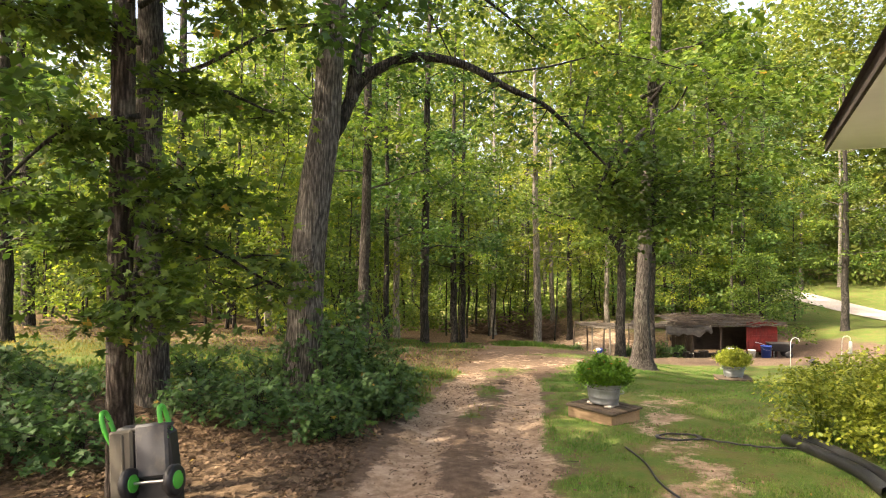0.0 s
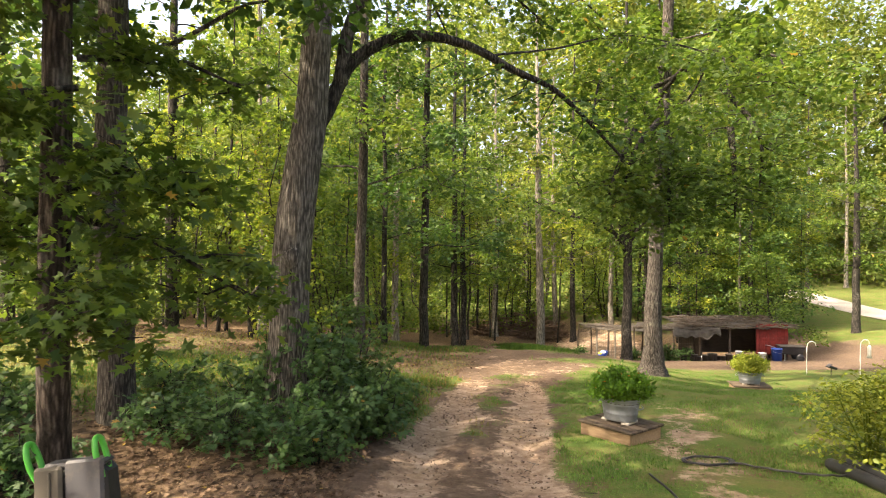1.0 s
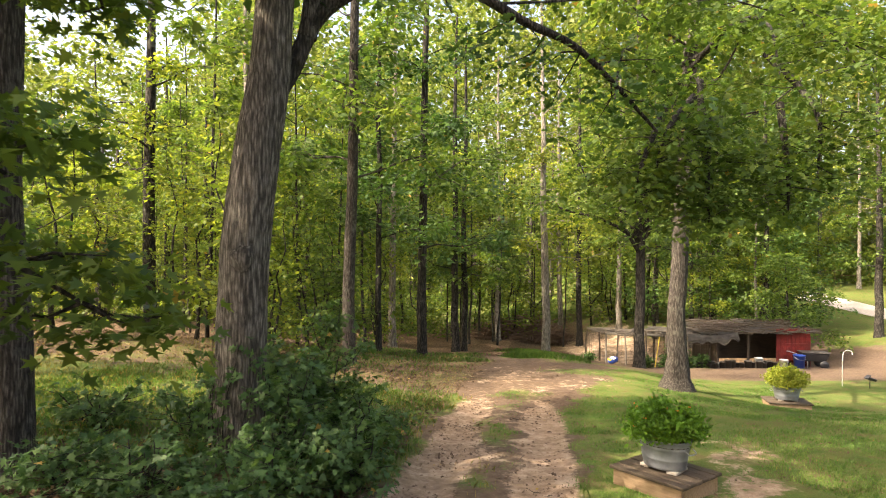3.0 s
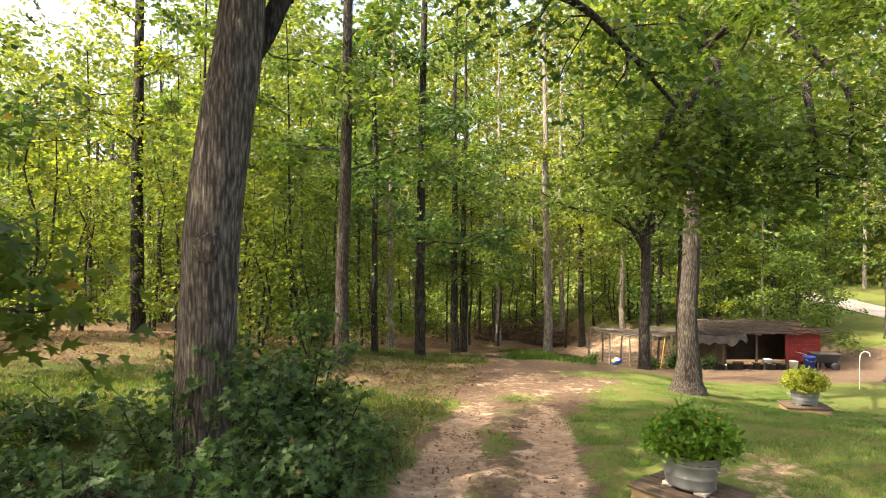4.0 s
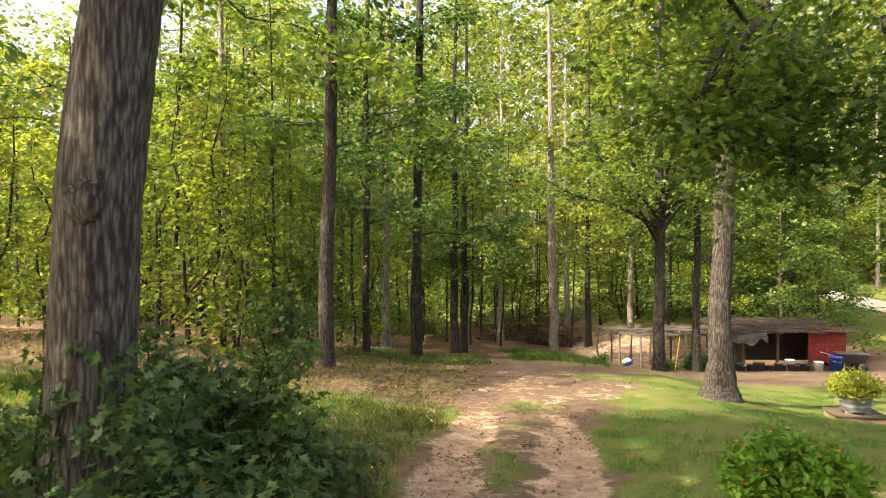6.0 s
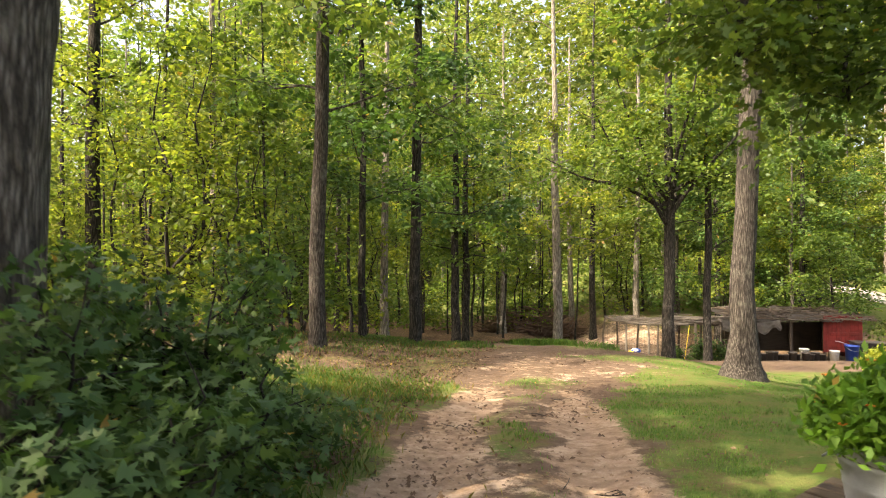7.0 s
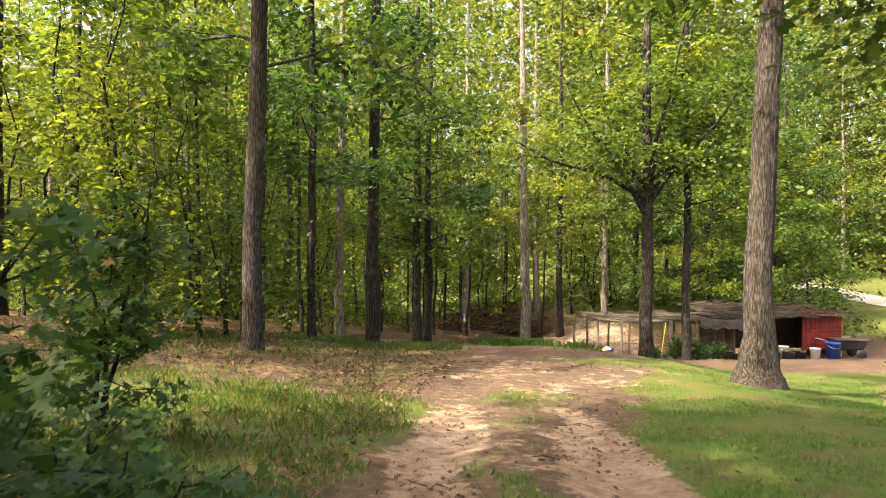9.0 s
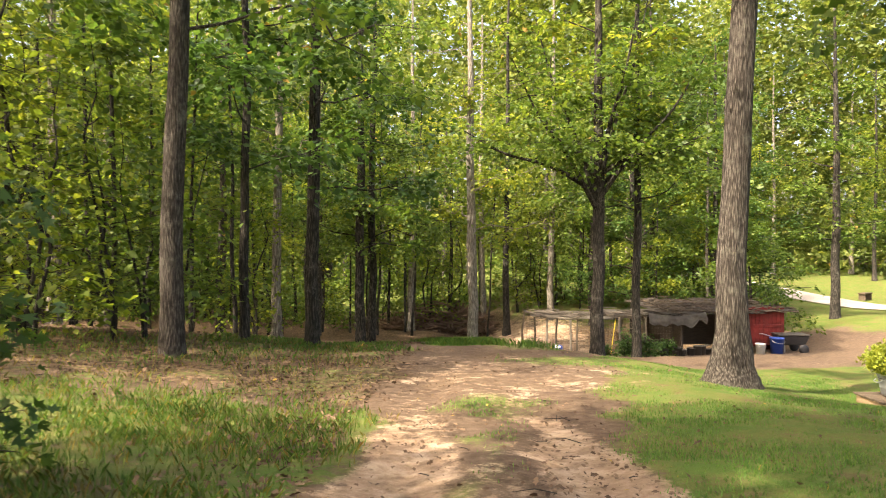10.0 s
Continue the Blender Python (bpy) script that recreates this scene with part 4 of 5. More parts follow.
# ---- undergrowth beside the drive; LEAF_SHRUB carries part of its shade as darker colour ----
for x, y, s, q in ((-4.3, 18.4, 1.0, 0), (-5.5, 18.9, 1.1, 2), (-11.0, 16.0, 0.8, 1), (-13.5, 18.5, 1.0, 2), (-3.6, 19.6, 1.2, 1), (-10.5, 19.5, 1.1, 2), (-12.5, 22, 1.2, 0)):
    copy_thing(under[q], pose(x, y, ground_z(x, y) - 0.03, 0, 0, x * 51) @ Matrix.Diagonal((s, s, s, 1)))
SAP = "young broadleaf sapling with dark star-shaped leaves"
for i, (x, y, h, st, w) in enumerate(((-1.35, 7.7, 0.80, 5, 0.65), (-2.2, 7.3, 0.62, 5, 0.65), (-0.75, 8.15, 0.72, 4, 0.55), (-1.45, 8.2, 1.0, 4, 0.6), (-2.9, 7.6, 0.55, 5, 0.7),
                                      (-0.85, 8.9, 0.85, 4, 0.55), (-1.2, 9.3, 1.25, 4, 0.6), (-1.75, 9.3, 1.4, 4, 0.6), (-2.6, 9.2, 0.55, 4, 0.7), (-1.1, 10.2, 0.40, 4, 0.5),
                                      (-1.6, 10.4, 0.5, 3, 0.55), (-1.75, 11.85, 1.75, 3, 0.42), (-2.3, 11.2, 0.45, 4, 0.6), (-1.2, 7.0, 0.5, 4, 0.5), (-3.6, 9.3, 0.5, 5, 0.7), (-0.75, 9.7, 0.45, 4, 0.45))):
    sapling("sapling", x, y, h, 400 + i, LEAF_DARK if i in (5, 6, 7, 11, 9) else LEAF_SHRUB, st, 10, 0.062, LOBED, 0.15, w, SAP, "sapling", "undergrowth beside the drive")
for i, (x, y) in enumerate(((-4.2, 6.6), (-4.8, 7.6), (-5.4, 6.2), (-3.6, 6.2), (-5.9, 8.4), (-4.5, 5.6), (-6.4, 7.2))):
    sapling("low_shrub", x, y, 0.5, 430 + i, LEAF_SHRUB, 5, 9, 0.07, LOBED, 0.16, 0.8, "low dark green shrub on the leaf litter", "shrub", "undergrowth beside the drive")


# ---- planters on the lawn ----
def planter(x, y, rz, leaf, seed, size, label, platform_label, wide, plant_h, flowers, spread):
    z = ground_z(x, y)
    pl = thing("plant_platform", x, y, z - 0.03, rz, platform_label, "platform", "plant platforms on the lawn")
    sx, sy, h = size
    for sgn in (-1, 1):
        part("side_board", box_bm(sx, 0.04, h, Matrix.Translation((0, sgn * (sy / 2 - 0.02), 0))), TIMBER_PALE, pl)
        part("end_board", box_bm(0.04, sy - 0.084, h, Matrix.Translation((sgn * (sx / 2 - 0.02), 0, 0))), TIMBER_PALE, pl)
    n = 6
    for i in range(n):
        w = (sy + 0.05) / n
        part("deck_board", box_bm(sx + 0.06, w - 0.010, 0.03, Matrix.Translation((0, -sy / 2 - 0.025 + (i + 0.5) * w, h + 0.002 + 0.003 * (i % 2)))), TIMBER, pl)
    top = z - 0.03 + h + 0.037
    for k in (-1, 1):
        b = thing("brick", x + 0.13 * k * math.cos(radians(rz)), y + 0.13 * k * math.sin(radians(rz)), top, rz + 8 * k, "pale brick under a planted tub", "brick", "bricks under the tubs")
        part("block", box_bm(0.10, 0.24, 0.03), STONE, b)
    tub = thing("galvanised_tub", x, y, top + 0.031, rz, label, "planter", "planted tubs")
    R, H = wide / 2, 0.27
    prof = [(R * 0.80, 0), (R * 0.82, 0.02), (R * 0.86, 0.08), (R * 0.875, 0.085), (R * 0.875, 0.10), (R * 0.87, 0.105), (R * 0.93, 0.18), (R * 0.945, 0.185), (R * 0.945, 0.20), (R * 0.94, 0.205), (R, H - 0.02),
            (R * 1.03, H - 0.012), (R * 1.03, H), (R * 0.98, H), (R * 0.95, H - 0.05), (R * 0.5, H - 0.045)]
    part("tub_body", lathe_bm(prof, 36, 0.82), GALV, tub, smooth=True)
    part("soil", lathe_bm([(R * 0.955, H - 0.06), (R * 0.955, H - 0.035), (R * 0.5, H - 0.02)], 24, 0.82), SOIL, tub)
    for sgn in (-1, 1):
        tube_part("handle", [(sgn * R * 1.0, -0.06, H - 0.07), (sgn * (R + 0.035), -0.05, H - 0.10), (sgn * (R + 0.04), 0.05, H - 0.10), (sgn * R * 1.0, 0.06, H - 0.07)], 0.006, GALV, tub)
    plant = thing("potted_plant", x, y, top + 0.031 + H - 0.06, 0, "bushy green bedding plant filling a galvanised tub" if flowers else "lime green bedding plant in a galvanised tub", "plant", "planted tubs")
    rng = np.random.default_rng(seed)
    st, tips = Tubes(), []
    for _ in range(150):
        a, r = rng.uniform(0, 2 * np.pi), math.sqrt(rng.uniform(0, 1))
        b0 = np.array([math.cos(a) * r * R * 0.7, math.sin(a) * r * R * 0.6, 0])
        e = np.array([math.cos(a) * r * spread, math.sin(a) * r * spread * 0.9, plant_h * (0.62 + 0.5 * rng.uniform(0, 1)) * (1.05 - 0.45 * r ** 2)])
        ln = bent(rng, b0, e, 4, 0.06)
        st.add(ln, (0.004, 0.004, 0.003, 0.002), 4)
        tips += [ln[3], ln[2], 0.5 * (ln[2] + ln[3]), ln[3] * 0.85 + ln[1] * 0.15, ln[1] * 0.4 + ln[2] * 0.6]
    put("stems", st.mesh("stems"), LEAF_POT, plant)
    v, f = leaves_np(rng, clusters(rng, tips, 8, 0.034, 1.0), 0.058, KITE * np.array([1, 0.75, 1]), 0.7, -0.35)
    put("foliage", mesh_from("foliage", v, f), leaf, plant)
    for k in range(flowers):
        p = tips[5 * int(rng.integers(0, 150))]
        bm = bmesh.new()
        for q in range(6):
            a = q * math.pi / 3
            vs = [bm.verts.new(c) for c in ((0, 0, 0), (0.017 * math.cos(a - 0.4), 0.017 * math.sin(a - 0.4), 0.009), (0.022 * math.cos(a), 0.022 * math.sin(a), 0.006), (0.017 * math.cos(a + 0.4), 0.017 * math.sin(a + 0.4), 0.009))]
            bm.faces.new(vs)
        bmesh.ops.translate(bm, verts=bm.verts, vec=(p[0], p[1], p[2] + 0.02))
        part("blossom", bm, FLOWER if k % 5 else PINK, plant)


planter(2.16, 8.48, -52, LEAF_POT, 501, (0.72, 0.60, 0.175), "oval galvanised tub with ribbed sides on a timber platform", "low weathered timber platform under a planted tub", 0.50, 0.36, 14, 0.36)
planter(7.42, 16.1, -10, LEAF_LIME, 502, (0.80, 0.58, 0.15), "galvanised tub on a low platform farther down the lawn", "low grey timber platform on the lawn", 0.56, 0.42, 0, 0.44)


# ---- big shrub in its bed ----
for i, (x, y, h, w) in enumerate(((4.3, 7.2, 0.95, 0.75), (4.9, 7.7, 1.15, 0.8), (4.7, 6.6, 1.0, 0.7), (5.4, 7.1, 1.1, 0.8), (5.6, 8.2, 1.0, 0.8))):
    sapling("flowering_shrub", x, y, h, 520 + i, LEAF_LIME, 7, 10, 0.052, KITE, 0.13, w, "loose yellow-green shrub behind black plastic edging", "shrub", "shrubs in the bed", bark=LEAF_LIT)
edging = thing("bed_edging", 0, 0, 0, 0, "black corrugated pipe used as bed edging", "edging")
for k, off in enumerate((0.0, 0.16)):
    t = Tubes()
    line = smooth_line([(3.88 + off * 1.2, 7.15, ground_z(3.9, 7.15) + 0.05), (3.91 + off * 1.2, 6.5, ground_z(3.9, 6.5) + 0.05), (3.88 + off, 5.85, ground_z(3.9, 5.85) + 0.05), (3.74 + off, 5.3, ground_z(3.8, 5.3) + 0.05)], 22)
    t.add(line, 0.055 + 0.007 * (np.arange(len(line)) % 2), 12)
    put("corrugated_pipe", t.mesh("corrugated_pipe"), BLACK, edging)


# ---- hose on the bare ground ----
def hose():
    pts = []
    for i in range(60):
        a = i * 0.36
        pts.append((2.75 + 0.27 * math.cos(a) * (1 - i * 0.004), 7.35 + 0.15 * math.sin(a)) if i < 36 else (2.95 + (i - 36) * 0.055, 7.30 - 0.30 * math.sin((i - 36) * 0.13) - (i - 36) * 0.012))
    pts = [(x, y, ground_z(x, y) + 0.02 + 0.004 * (i % 3)) for i, (x, y) in enumerate(pts)]
    t = Tubes()
    line = smooth_line(pts, 3)
    t.add(line, np.full(len(line), 0.011), 7)
    tagged(put("garden_hose", t.mesh("garden_hose"), BLACK), "dark garden hose lying in loops on bare ground", "hose")
    t = Tubes()
    line = smooth_line([(x, y, ground_z(x, y) + 0.02) for x, y in ((2.0, 6.9), (2.02, 6.3), (1.95, 5.6), (2.05, 4.8))], 6)
    t.add(line, np.full(len(line), 0.011), 7)
    tagged(put("garden_hose", t.mesh("garden_hose"), BLACK), "dark garden hose trailing across the grass", "hose")


hose()


# ---- lawn mower stored on end ----
def mower():
    x, y = -2.32, 4.85
    z = ground_z(x, y)
    m = thing("lawn_mower", x, y, z + 0.06, -8, "grey lawn mower with lime green handles stored on end", "lawn mower")
    m.matrix_world = pose(x + 0.08, y, z + 0.07, 0, -8, -8)
    # deck stands upright, underside towards the drive
    bm = box_bm(0.50, 0.20, 0.62, None, 0.05)
    for v in bm.verts:
        if v.co.z > 0.4:
            v.co.x *= 0.9
        v.co.y += 0.10 * v.co.z
    part("deck", bm, BLACK, m)
    tilt = Matrix.Rotation(radians(-8), 4, 'X')
    part("deck_panel", box_bm(0.27, 0.035, 0.40, tilt @ Matrix.Translation((0.105, -0.125, 0.26)), 0.018), GREY_PLASTIC, m)
    part("grass_chute", box_bm(0.20, 0.04, 0.55, tilt @ Matrix.Translation((-0.145, -0.13, 0.08)), 0.018), DUSTY, m)
    part("chute_rib", box_bm(0.02, 0.02, 0.50, tilt @ Matrix.Translation((-0.12, -0.152, 0.10)), 0.006), DUSTY, m)
    part("undertray", box_bm(0.30, 0.03, 0.22, tilt @ Matrix.Translation((0.105, -0.13, 0.02)), 0.01), BLACK, m)
    for sx in (-0.03, 0.33):
        w = part("wheel", lathe_bm([(0.05, -0.025), (0.10, -0.03), (0.112, -0.02), (0.112, 0.02), (0.10, 0.03), (0.05, 0.025)], 28), BLACK, m, smooth=True)
        w.matrix_local = pose(sx, -0.17, 0.27, 0, 90, 0)
        part("rim", lathe_bm([(0.062, -0.034), (0.066, -0.030), (0.066, 0.030), (0.062, 0.034), (0.02, 0.036)], 20), LIME, w)
        for q in range(5):
            part("rim_slot", box_bm(0.016, 0.034, 0.004, pose(0, 0, -0.039, 0, 0, q * 72) @ Matrix.Translation((0, 0.042, 0)), 0), BLACK, w)
    tube_part("axle", [(-0.03, -0.17, 0.27), (0.33, -0.17, 0.27)], 0.012, STEEL, m)
    part("top_bar", box_bm(0.43, 0.12, 0.04, Matrix.Translation((0, 0.05, 0.61)), 0.015), GREY_PLASTIC, m)
    for k in (-0.05, 0.06, 0.14):
        part("vent_slot", box_bm(0.07, 0.014, 0.006, Matrix.Translation((k, 0.0, 0.651)), 0), BLACK, m)
    for sx, dx in ((-0.27, -0.05), (0.20, -0.03)):
        tube_part("handle_arm", [(sx, 0.02, 0.10), (sx, 0.05, 0.40), (sx, 0.06, 0.62)], 0.016, BLACK, m)
        t = Tubes()
        line = smooth_line([(sx, 0.0, 0.54), (sx + dx * 0.6, -0.02, 0.66), (sx + dx, 0.0, 0.77), (sx + dx, 0.05, 0.775), (sx + dx * 0.6, 0.07, 0.68), (sx, 0.06, 0.58)], 5)
        t.add(line, np.full(len(line), 0.019), 10)
        put("grip", t.mesh("grip"), LIME, m, "lime green moulded grip")
    t = Tubes()
    t.add(smooth_line([(-0.30, 0.05, 0.70), (-0.36, 0.06, 0.76), (-0.40, 0.08, 0.74)], 4), np.full(9, 0.007), 6)
    put("cable", t.mesh("cable"), BLACK, m)


mower()


# ---- shed, pen and what stands before them ----
def shed():
    zb = ground_z(13.5, 29.2) - 0.02
    s = thing("lean_to_shed", 13.5, 29.0, zb, 0, "low lean-to shed with red wall and sagging grey roof", "shed")
    for px, py, h in ((-2.0, 0, 1.45), (-0.7, 0.05, 1.45), (0.5, 0, 1.5), (1.8, 0, 1.55), (-2.0, 2.4, 1.2), (1.8, 2.4, 1.3)):
        part("post", box_bm(0.09, 0.09, h, Matrix.Translation((px, py, 0))), TIMBER, s)
    for i in range(9):
        part("red_board", box_bm(0.152, 0.025, 1.30 + 0.03 * (i % 2), Matrix.Translation((0.50 + 0.158 * i, -0.06, 0.34))), RED, s)
    part("red_batten", box_bm(1.08, 0.03, 0.10, Matrix.Translation((1.2, -0.09, 0.95))), RED, s)
    part("back_wall", box_bm(3.8, 0.05, 1.15, Matrix.Translation((-0.1, 2.45, 0))), TIMBER, s)
    part("side_wall", box_bm(0.05, 2.4, 1.3, Matrix.Translation((1.88, 1.22, 0))), RED, s)
    part("inner_wall", box_bm(0.05, 2.4, 1.2, Matrix.Translation((-2.05, 1.22, 0))), TIMBER, s)
    for i in range(8):
        w = 0.58
        m = Matrix.Translation((-2.5 + i * 0.62, 1.2, 1.60 + 0.02 * math.sin(i * 2.1) + 0.006 * i)) @ Matrix.Rotation(radians(4.5 + 1.2 * math.sin(i * 1.7)), 4, 'X') @ Matrix.Rotation(radians(2.0 * math.sin(i * 2.9)), 4, 'Z')
        b = bmesh.new()
        for k in range(13):
            for q in range(5):
                b.verts.new(m @ Vector(((k / 12 - 0.5) * w * 1.16, (q / 4 - 0.5) * 3.1, 0.018 * math.sin(k * math.pi / 1.5) + 0.03 * noise.noise(Vector((i + k * 0.2, q, 0))))))
        b.verts.ensure_lookup_table()
        for k in range(12):
            for q in range(4):
                b.faces.new([b.verts[j] for j in (k * 5 + q, k * 5 + 5 + q, k * 5 + 6 + q, k * 5 + 1 + q)])
        bmesh.ops.solidify(b, geom=b.faces[:], thickness=0.008)
        part("roof_sheet", b, SHEET, s)


shed()


def roof_sticks():
    rng = np.random.default_rng(44)
    t = Tubes()
    z = ground_z(13.5, 29.2)
    for _ in range(260):
        x, y = rng.uniform(10.9, 15.6), rng.uniform(28.6, 31.4)
        h = z + 1.60 + (y - 30.2) * 0.08 + 0.06 * abs(rng.standard_normal())
        an, L = rng.uniform(0, np.pi), rng.uniform(0.3, 1.6)
        d = np.array([math.cos(an), 0.6 * math.sin(an), 0.06 * rng.standard_normal()]) * L / 2
        t.add(np.array([(x, y, h)]) + np.array([-d, d * 0.1 + [0, 0, 0.02], d]), (0.016, 0.013, 0.005), 4)
    tagged(put("roof_branches", t.mesh("roof_branches"), TIMBER), "dry grey branches strewn on the shed roof", "branches", kind="stuff")


roof_sticks()


def tarp():
    o = thing("torn_tarp", 11.0, 28.75, ground_z(11.0, 28.75) + 0.85, 0, "torn grey tarp sagging from the shed roof", "tarp")
    bm = bmesh.new()
    n, k = 22, 10
    grid = [[bm.verts.new((i / (n - 1) * 2.1 - 0.9, -0.10 - 0.10 * math.sin(j / (k - 1) * 2.2) + 0.05 * noise.noise(Vector((i * 0.4, j * 0.5, 2))),
                           0.62 - j / (k - 1) * (0.34 + 0.22 * noise.noise(Vector((i * 0.3, 0, 5)))) - 0.12 * math.sin(i / (n - 1) * math.pi))) for j in range(k)] for i in range(n)]
    for i in range(n - 1):
        for j in range(k - 1):
            bm.faces.new((grid[i][j], grid[i + 1][j], grid[i + 1][j + 1], grid[i][j + 1]))
    bmesh.ops.solidify(bm, geom=bm.faces[:], thickness=0.006)
    part("sheet", bm, TARP, o, smooth=True)


tarp()
for i, (x, y, h) in enumerate(((9.7, 27.9, 0.7), (10.5, 28.2, 0.6), (8.3, 28.0, 0.5), (9.2, 28.5, 0.8), (6.4, 30.6, 0.35))):
    sapling("yard_weed", x, y, h, 460 + i, LEAF_DARK, 5, 7, 0.10, KITE, 0.14, 0.4, "leafy green weeds growing before the pen", "weed", "weeds before the pen")


def pen():
    a, b = np.array([6.6, 31.5]), np.array([11.3, 29.3])
    p = thing("animal_pen", 9.0, 30.4, ground_z(9.0, 30.4), 0, "weathered pole pen with wire sides and a brushwood roof", "pen")
    o = np.array(p.matrix_world.translation)
    n = 7
    tops = []
    rng = np.random.default_rng(3)
    for row, off in enumerate(((0, 0), (1.2, 2.6))):
        for i in range(n):
            q = a + (b - a) * i / (n - 1) + np.array(off)
            z = ground_z(*q)
            h = 1.38 + 0.04 * rng.standard_normal()
            t = Tubes()
            ln = np.array([(q[0], q[1], z - 0.1), (q[0] + 0.03 * rng.standard_normal(), q[1], z + h / 2), (q[0] + 0.03 * rng.standard_normal(), q[1], z + h)]) - o
            t.add(ln, (0.05, 0.045, 0.04), 8)
            put("pole", t.mesh("pole"), TIMBER_GREY if i % 3 else TIMBER, p)
            tops.append(ln[2])
    for row in range(2):
        for i in range(n - 1):
            t = Tubes()
            t.add([tops[row * n + i] + [0, 0, 0.03], tops[row * n + i + 1] + [0, 0, 0.03]], (0.035, 0.03), 7)
            put("rail", t.mesh("rail"), TIMBER_GREY, p)
    for i in range(n):
        t = Tubes()
        t.add([tops[i] + [0, 0, 0.06], tops[n + i] + [0, 0, 0.06]], (0.035, 0.03), 7)
        put("cross_rail", t.mesh("cross_rail"), TIMBER_GREY, p)
    # wire netting: thin upright and level wires on the front
    t = Tubes()
    for i in range((n - 1) * 9):
        u = i / ((n - 1) * 9)
        q = a + (b - a) * u
        z = ground_z(*q)
        t.add(np.array([(q[0], q[1] - 0.05, z), (q[0], q[1] - 0.05, z + 1.36)]) - o, (0.004, 0.004), 4)
    for h in (0.15, 0.35, 0.55, 0.75, 0.95, 1.15, 1.34):
        ln = [(*(a + (b - a) * u), ground_z(*(a + (b - a) * u)) + h) for u in np.linspace(0, 1, 8)]
        t.add(np.array(ln) - o - [0, 0.05, 0], np.full(8, 0.004), 4)
    put("wire_netting", t.mesh("wire_netting"), TIMBER_GREY, p)
    t = Tubes()
    for _ in range(420):
        u, w = rng.uniform(0.05, 1.12), rng.uniform(-0.15, 1.1)
        q = a + (b - a) * u + np.array([1.2, 2.6]) * w
        z = ground_z(*(a + (b - a) * u)) * (1 - w) + ground_z(*(a + (b - a) * u + np.array([1.2, 2.6]))) * w + 1.50 + 0.06 * rng.standard_normal() - 0.12 * (u > 0.9)
        an, L = rng.uniform(0, np.pi), rng.uniform(0.3, 1.3)
        d = np.array([math.cos(an), math.sin(an), 0.04 * rng.standard_normal()]) * L / 2
        t.add(np.array([(*q, z)]) + np.array([-d, d * 0.1, d]) - o, (0.015, 0.013, 0.006), 4)
    put("brushwood_roof", t.mesh("brushwood_roof"), TIMBER_GREY, p)
    for i in range(5):
        u = 0.42 + i * 0.14
        q = a + (b - a) * u + np.array([0.6, 1.3])
        sh = box_bm(1.1, 2.6, 0.012, Matrix.Translation(Vector((q[0], q[1], ground_z(*q) + 1.50 + 0.02 * i)) - Vector(o)) @ Matrix.Rotation(radians(-25), 4, 'Z') @ Matrix.Rotation(radians(3 * math.sin(i * 2)), 4, 'X'), 0)
        part("roof_sheet", sh, SHEET, p)


pen()


def bucket(name, x, y, r, h, material, label, category="bucket", group="", handle=True):
    b = thing(name, x, y, ground_z(x, y) - 0.005, 0, label, category, group)
    part("shell", lathe_bm([(r * 0.82, 0), (r * 0.97, h * 0.93), (r * 1.05, h * 0.935), (r * 1.05, h), (r * 0.95, h), (r * 0.78, h * 0.08), (r * 0.2, h * 0.06)], 24), material, b, smooth=True)
    if handle:
        tube_part("handle", [(-r, 0, h * 0.92), (-r * 0.8, -r * 0.7, h * 0.75), (0, -r * 1.05, h * 0.68), (r * 0.8, -r * 0.7, h * 0.75), (r, 0, h * 0.92)], 0.006, STEEL, b)
    return b


rng = np.random.default_rng(12)
for i in range(15):
    x = 10.4 + 0.21 * i + 0.05 * rng.standard_normal()
    r = rng.uniform(0.09, 0.15)
    bucket("plant_pot", x, 28.0 + 0.12 * rng.standard_normal(), r, r * rng.uniform(1.7, 2.3), TERRA, "dark plastic plant pot in a row before the shed", "pot", "pots before the shed", False)
bucket("white_bucket", 12.9, 28.35, 0.16, 0.42, WHITE, "white plastic bucket among the pots", group="buckets by the shed")
bucket("white_bucket", 11.3, 28.15, 0.14, 0.20, WHITE, "low white bowl-like bucket before the shed", group="buckets by the shed")
bucket("white_bucket", 13.6, 27.75, 0.16, 0.36, WHITE, "dirty white plastic bucket beside the blue barrel", group="buckets by the shed")
bucket("blue_barrel", 14.3, 27.9, 0.225, 0.54, BLUE, "blue plastic barrel with rope handles by the shed", "barrel")


def cart(x, y):
    z = ground_z(x, y)
    c = thing("garden_cart", x, y, z, -12, "black plastic garden cart with two wheels", "cart")
    bm = box_bm(1.0, 0.6, 0.32, Matrix.Translation((0, 0, 0.30)), 0.03)
    for v in bm.verts:
        if v.co.z < 0.4:
            v.co.x *= 0.8
            v.co.y *= 0.8
    part("tray", bm, BLACK, c)
    part("rim", box_bm(1.06, 0.66, 0.035, Matrix.Translation((0, 0, 0.622)), 0.01), TERRA, c)
    for sgn in (-1, 1):
        w = part("wheel", lathe_bm([(0.05, -0.03), (0.15, -0.03), (0.17, 0), (0.15, 0.03), (0.05, 0.03)], 20), BLACK, c, smooth=True)
        w.matrix_local = pose(0.28, sgn * 0.34, 0.17, 90, 0, 0)
        part("leg", box_bm(0.04, 0.04, 0.32, Matrix.Translation((-0.3, sgn * 0.2, 0))), STEEL, c)
    tube_part("pull_bar", [(-0.5, 0, 0.5), (-0.85, 0, 0.62), (-1.0, 0.1, 0.64)], 0.015, STEEL, c)


cart(15.15, 28.35)


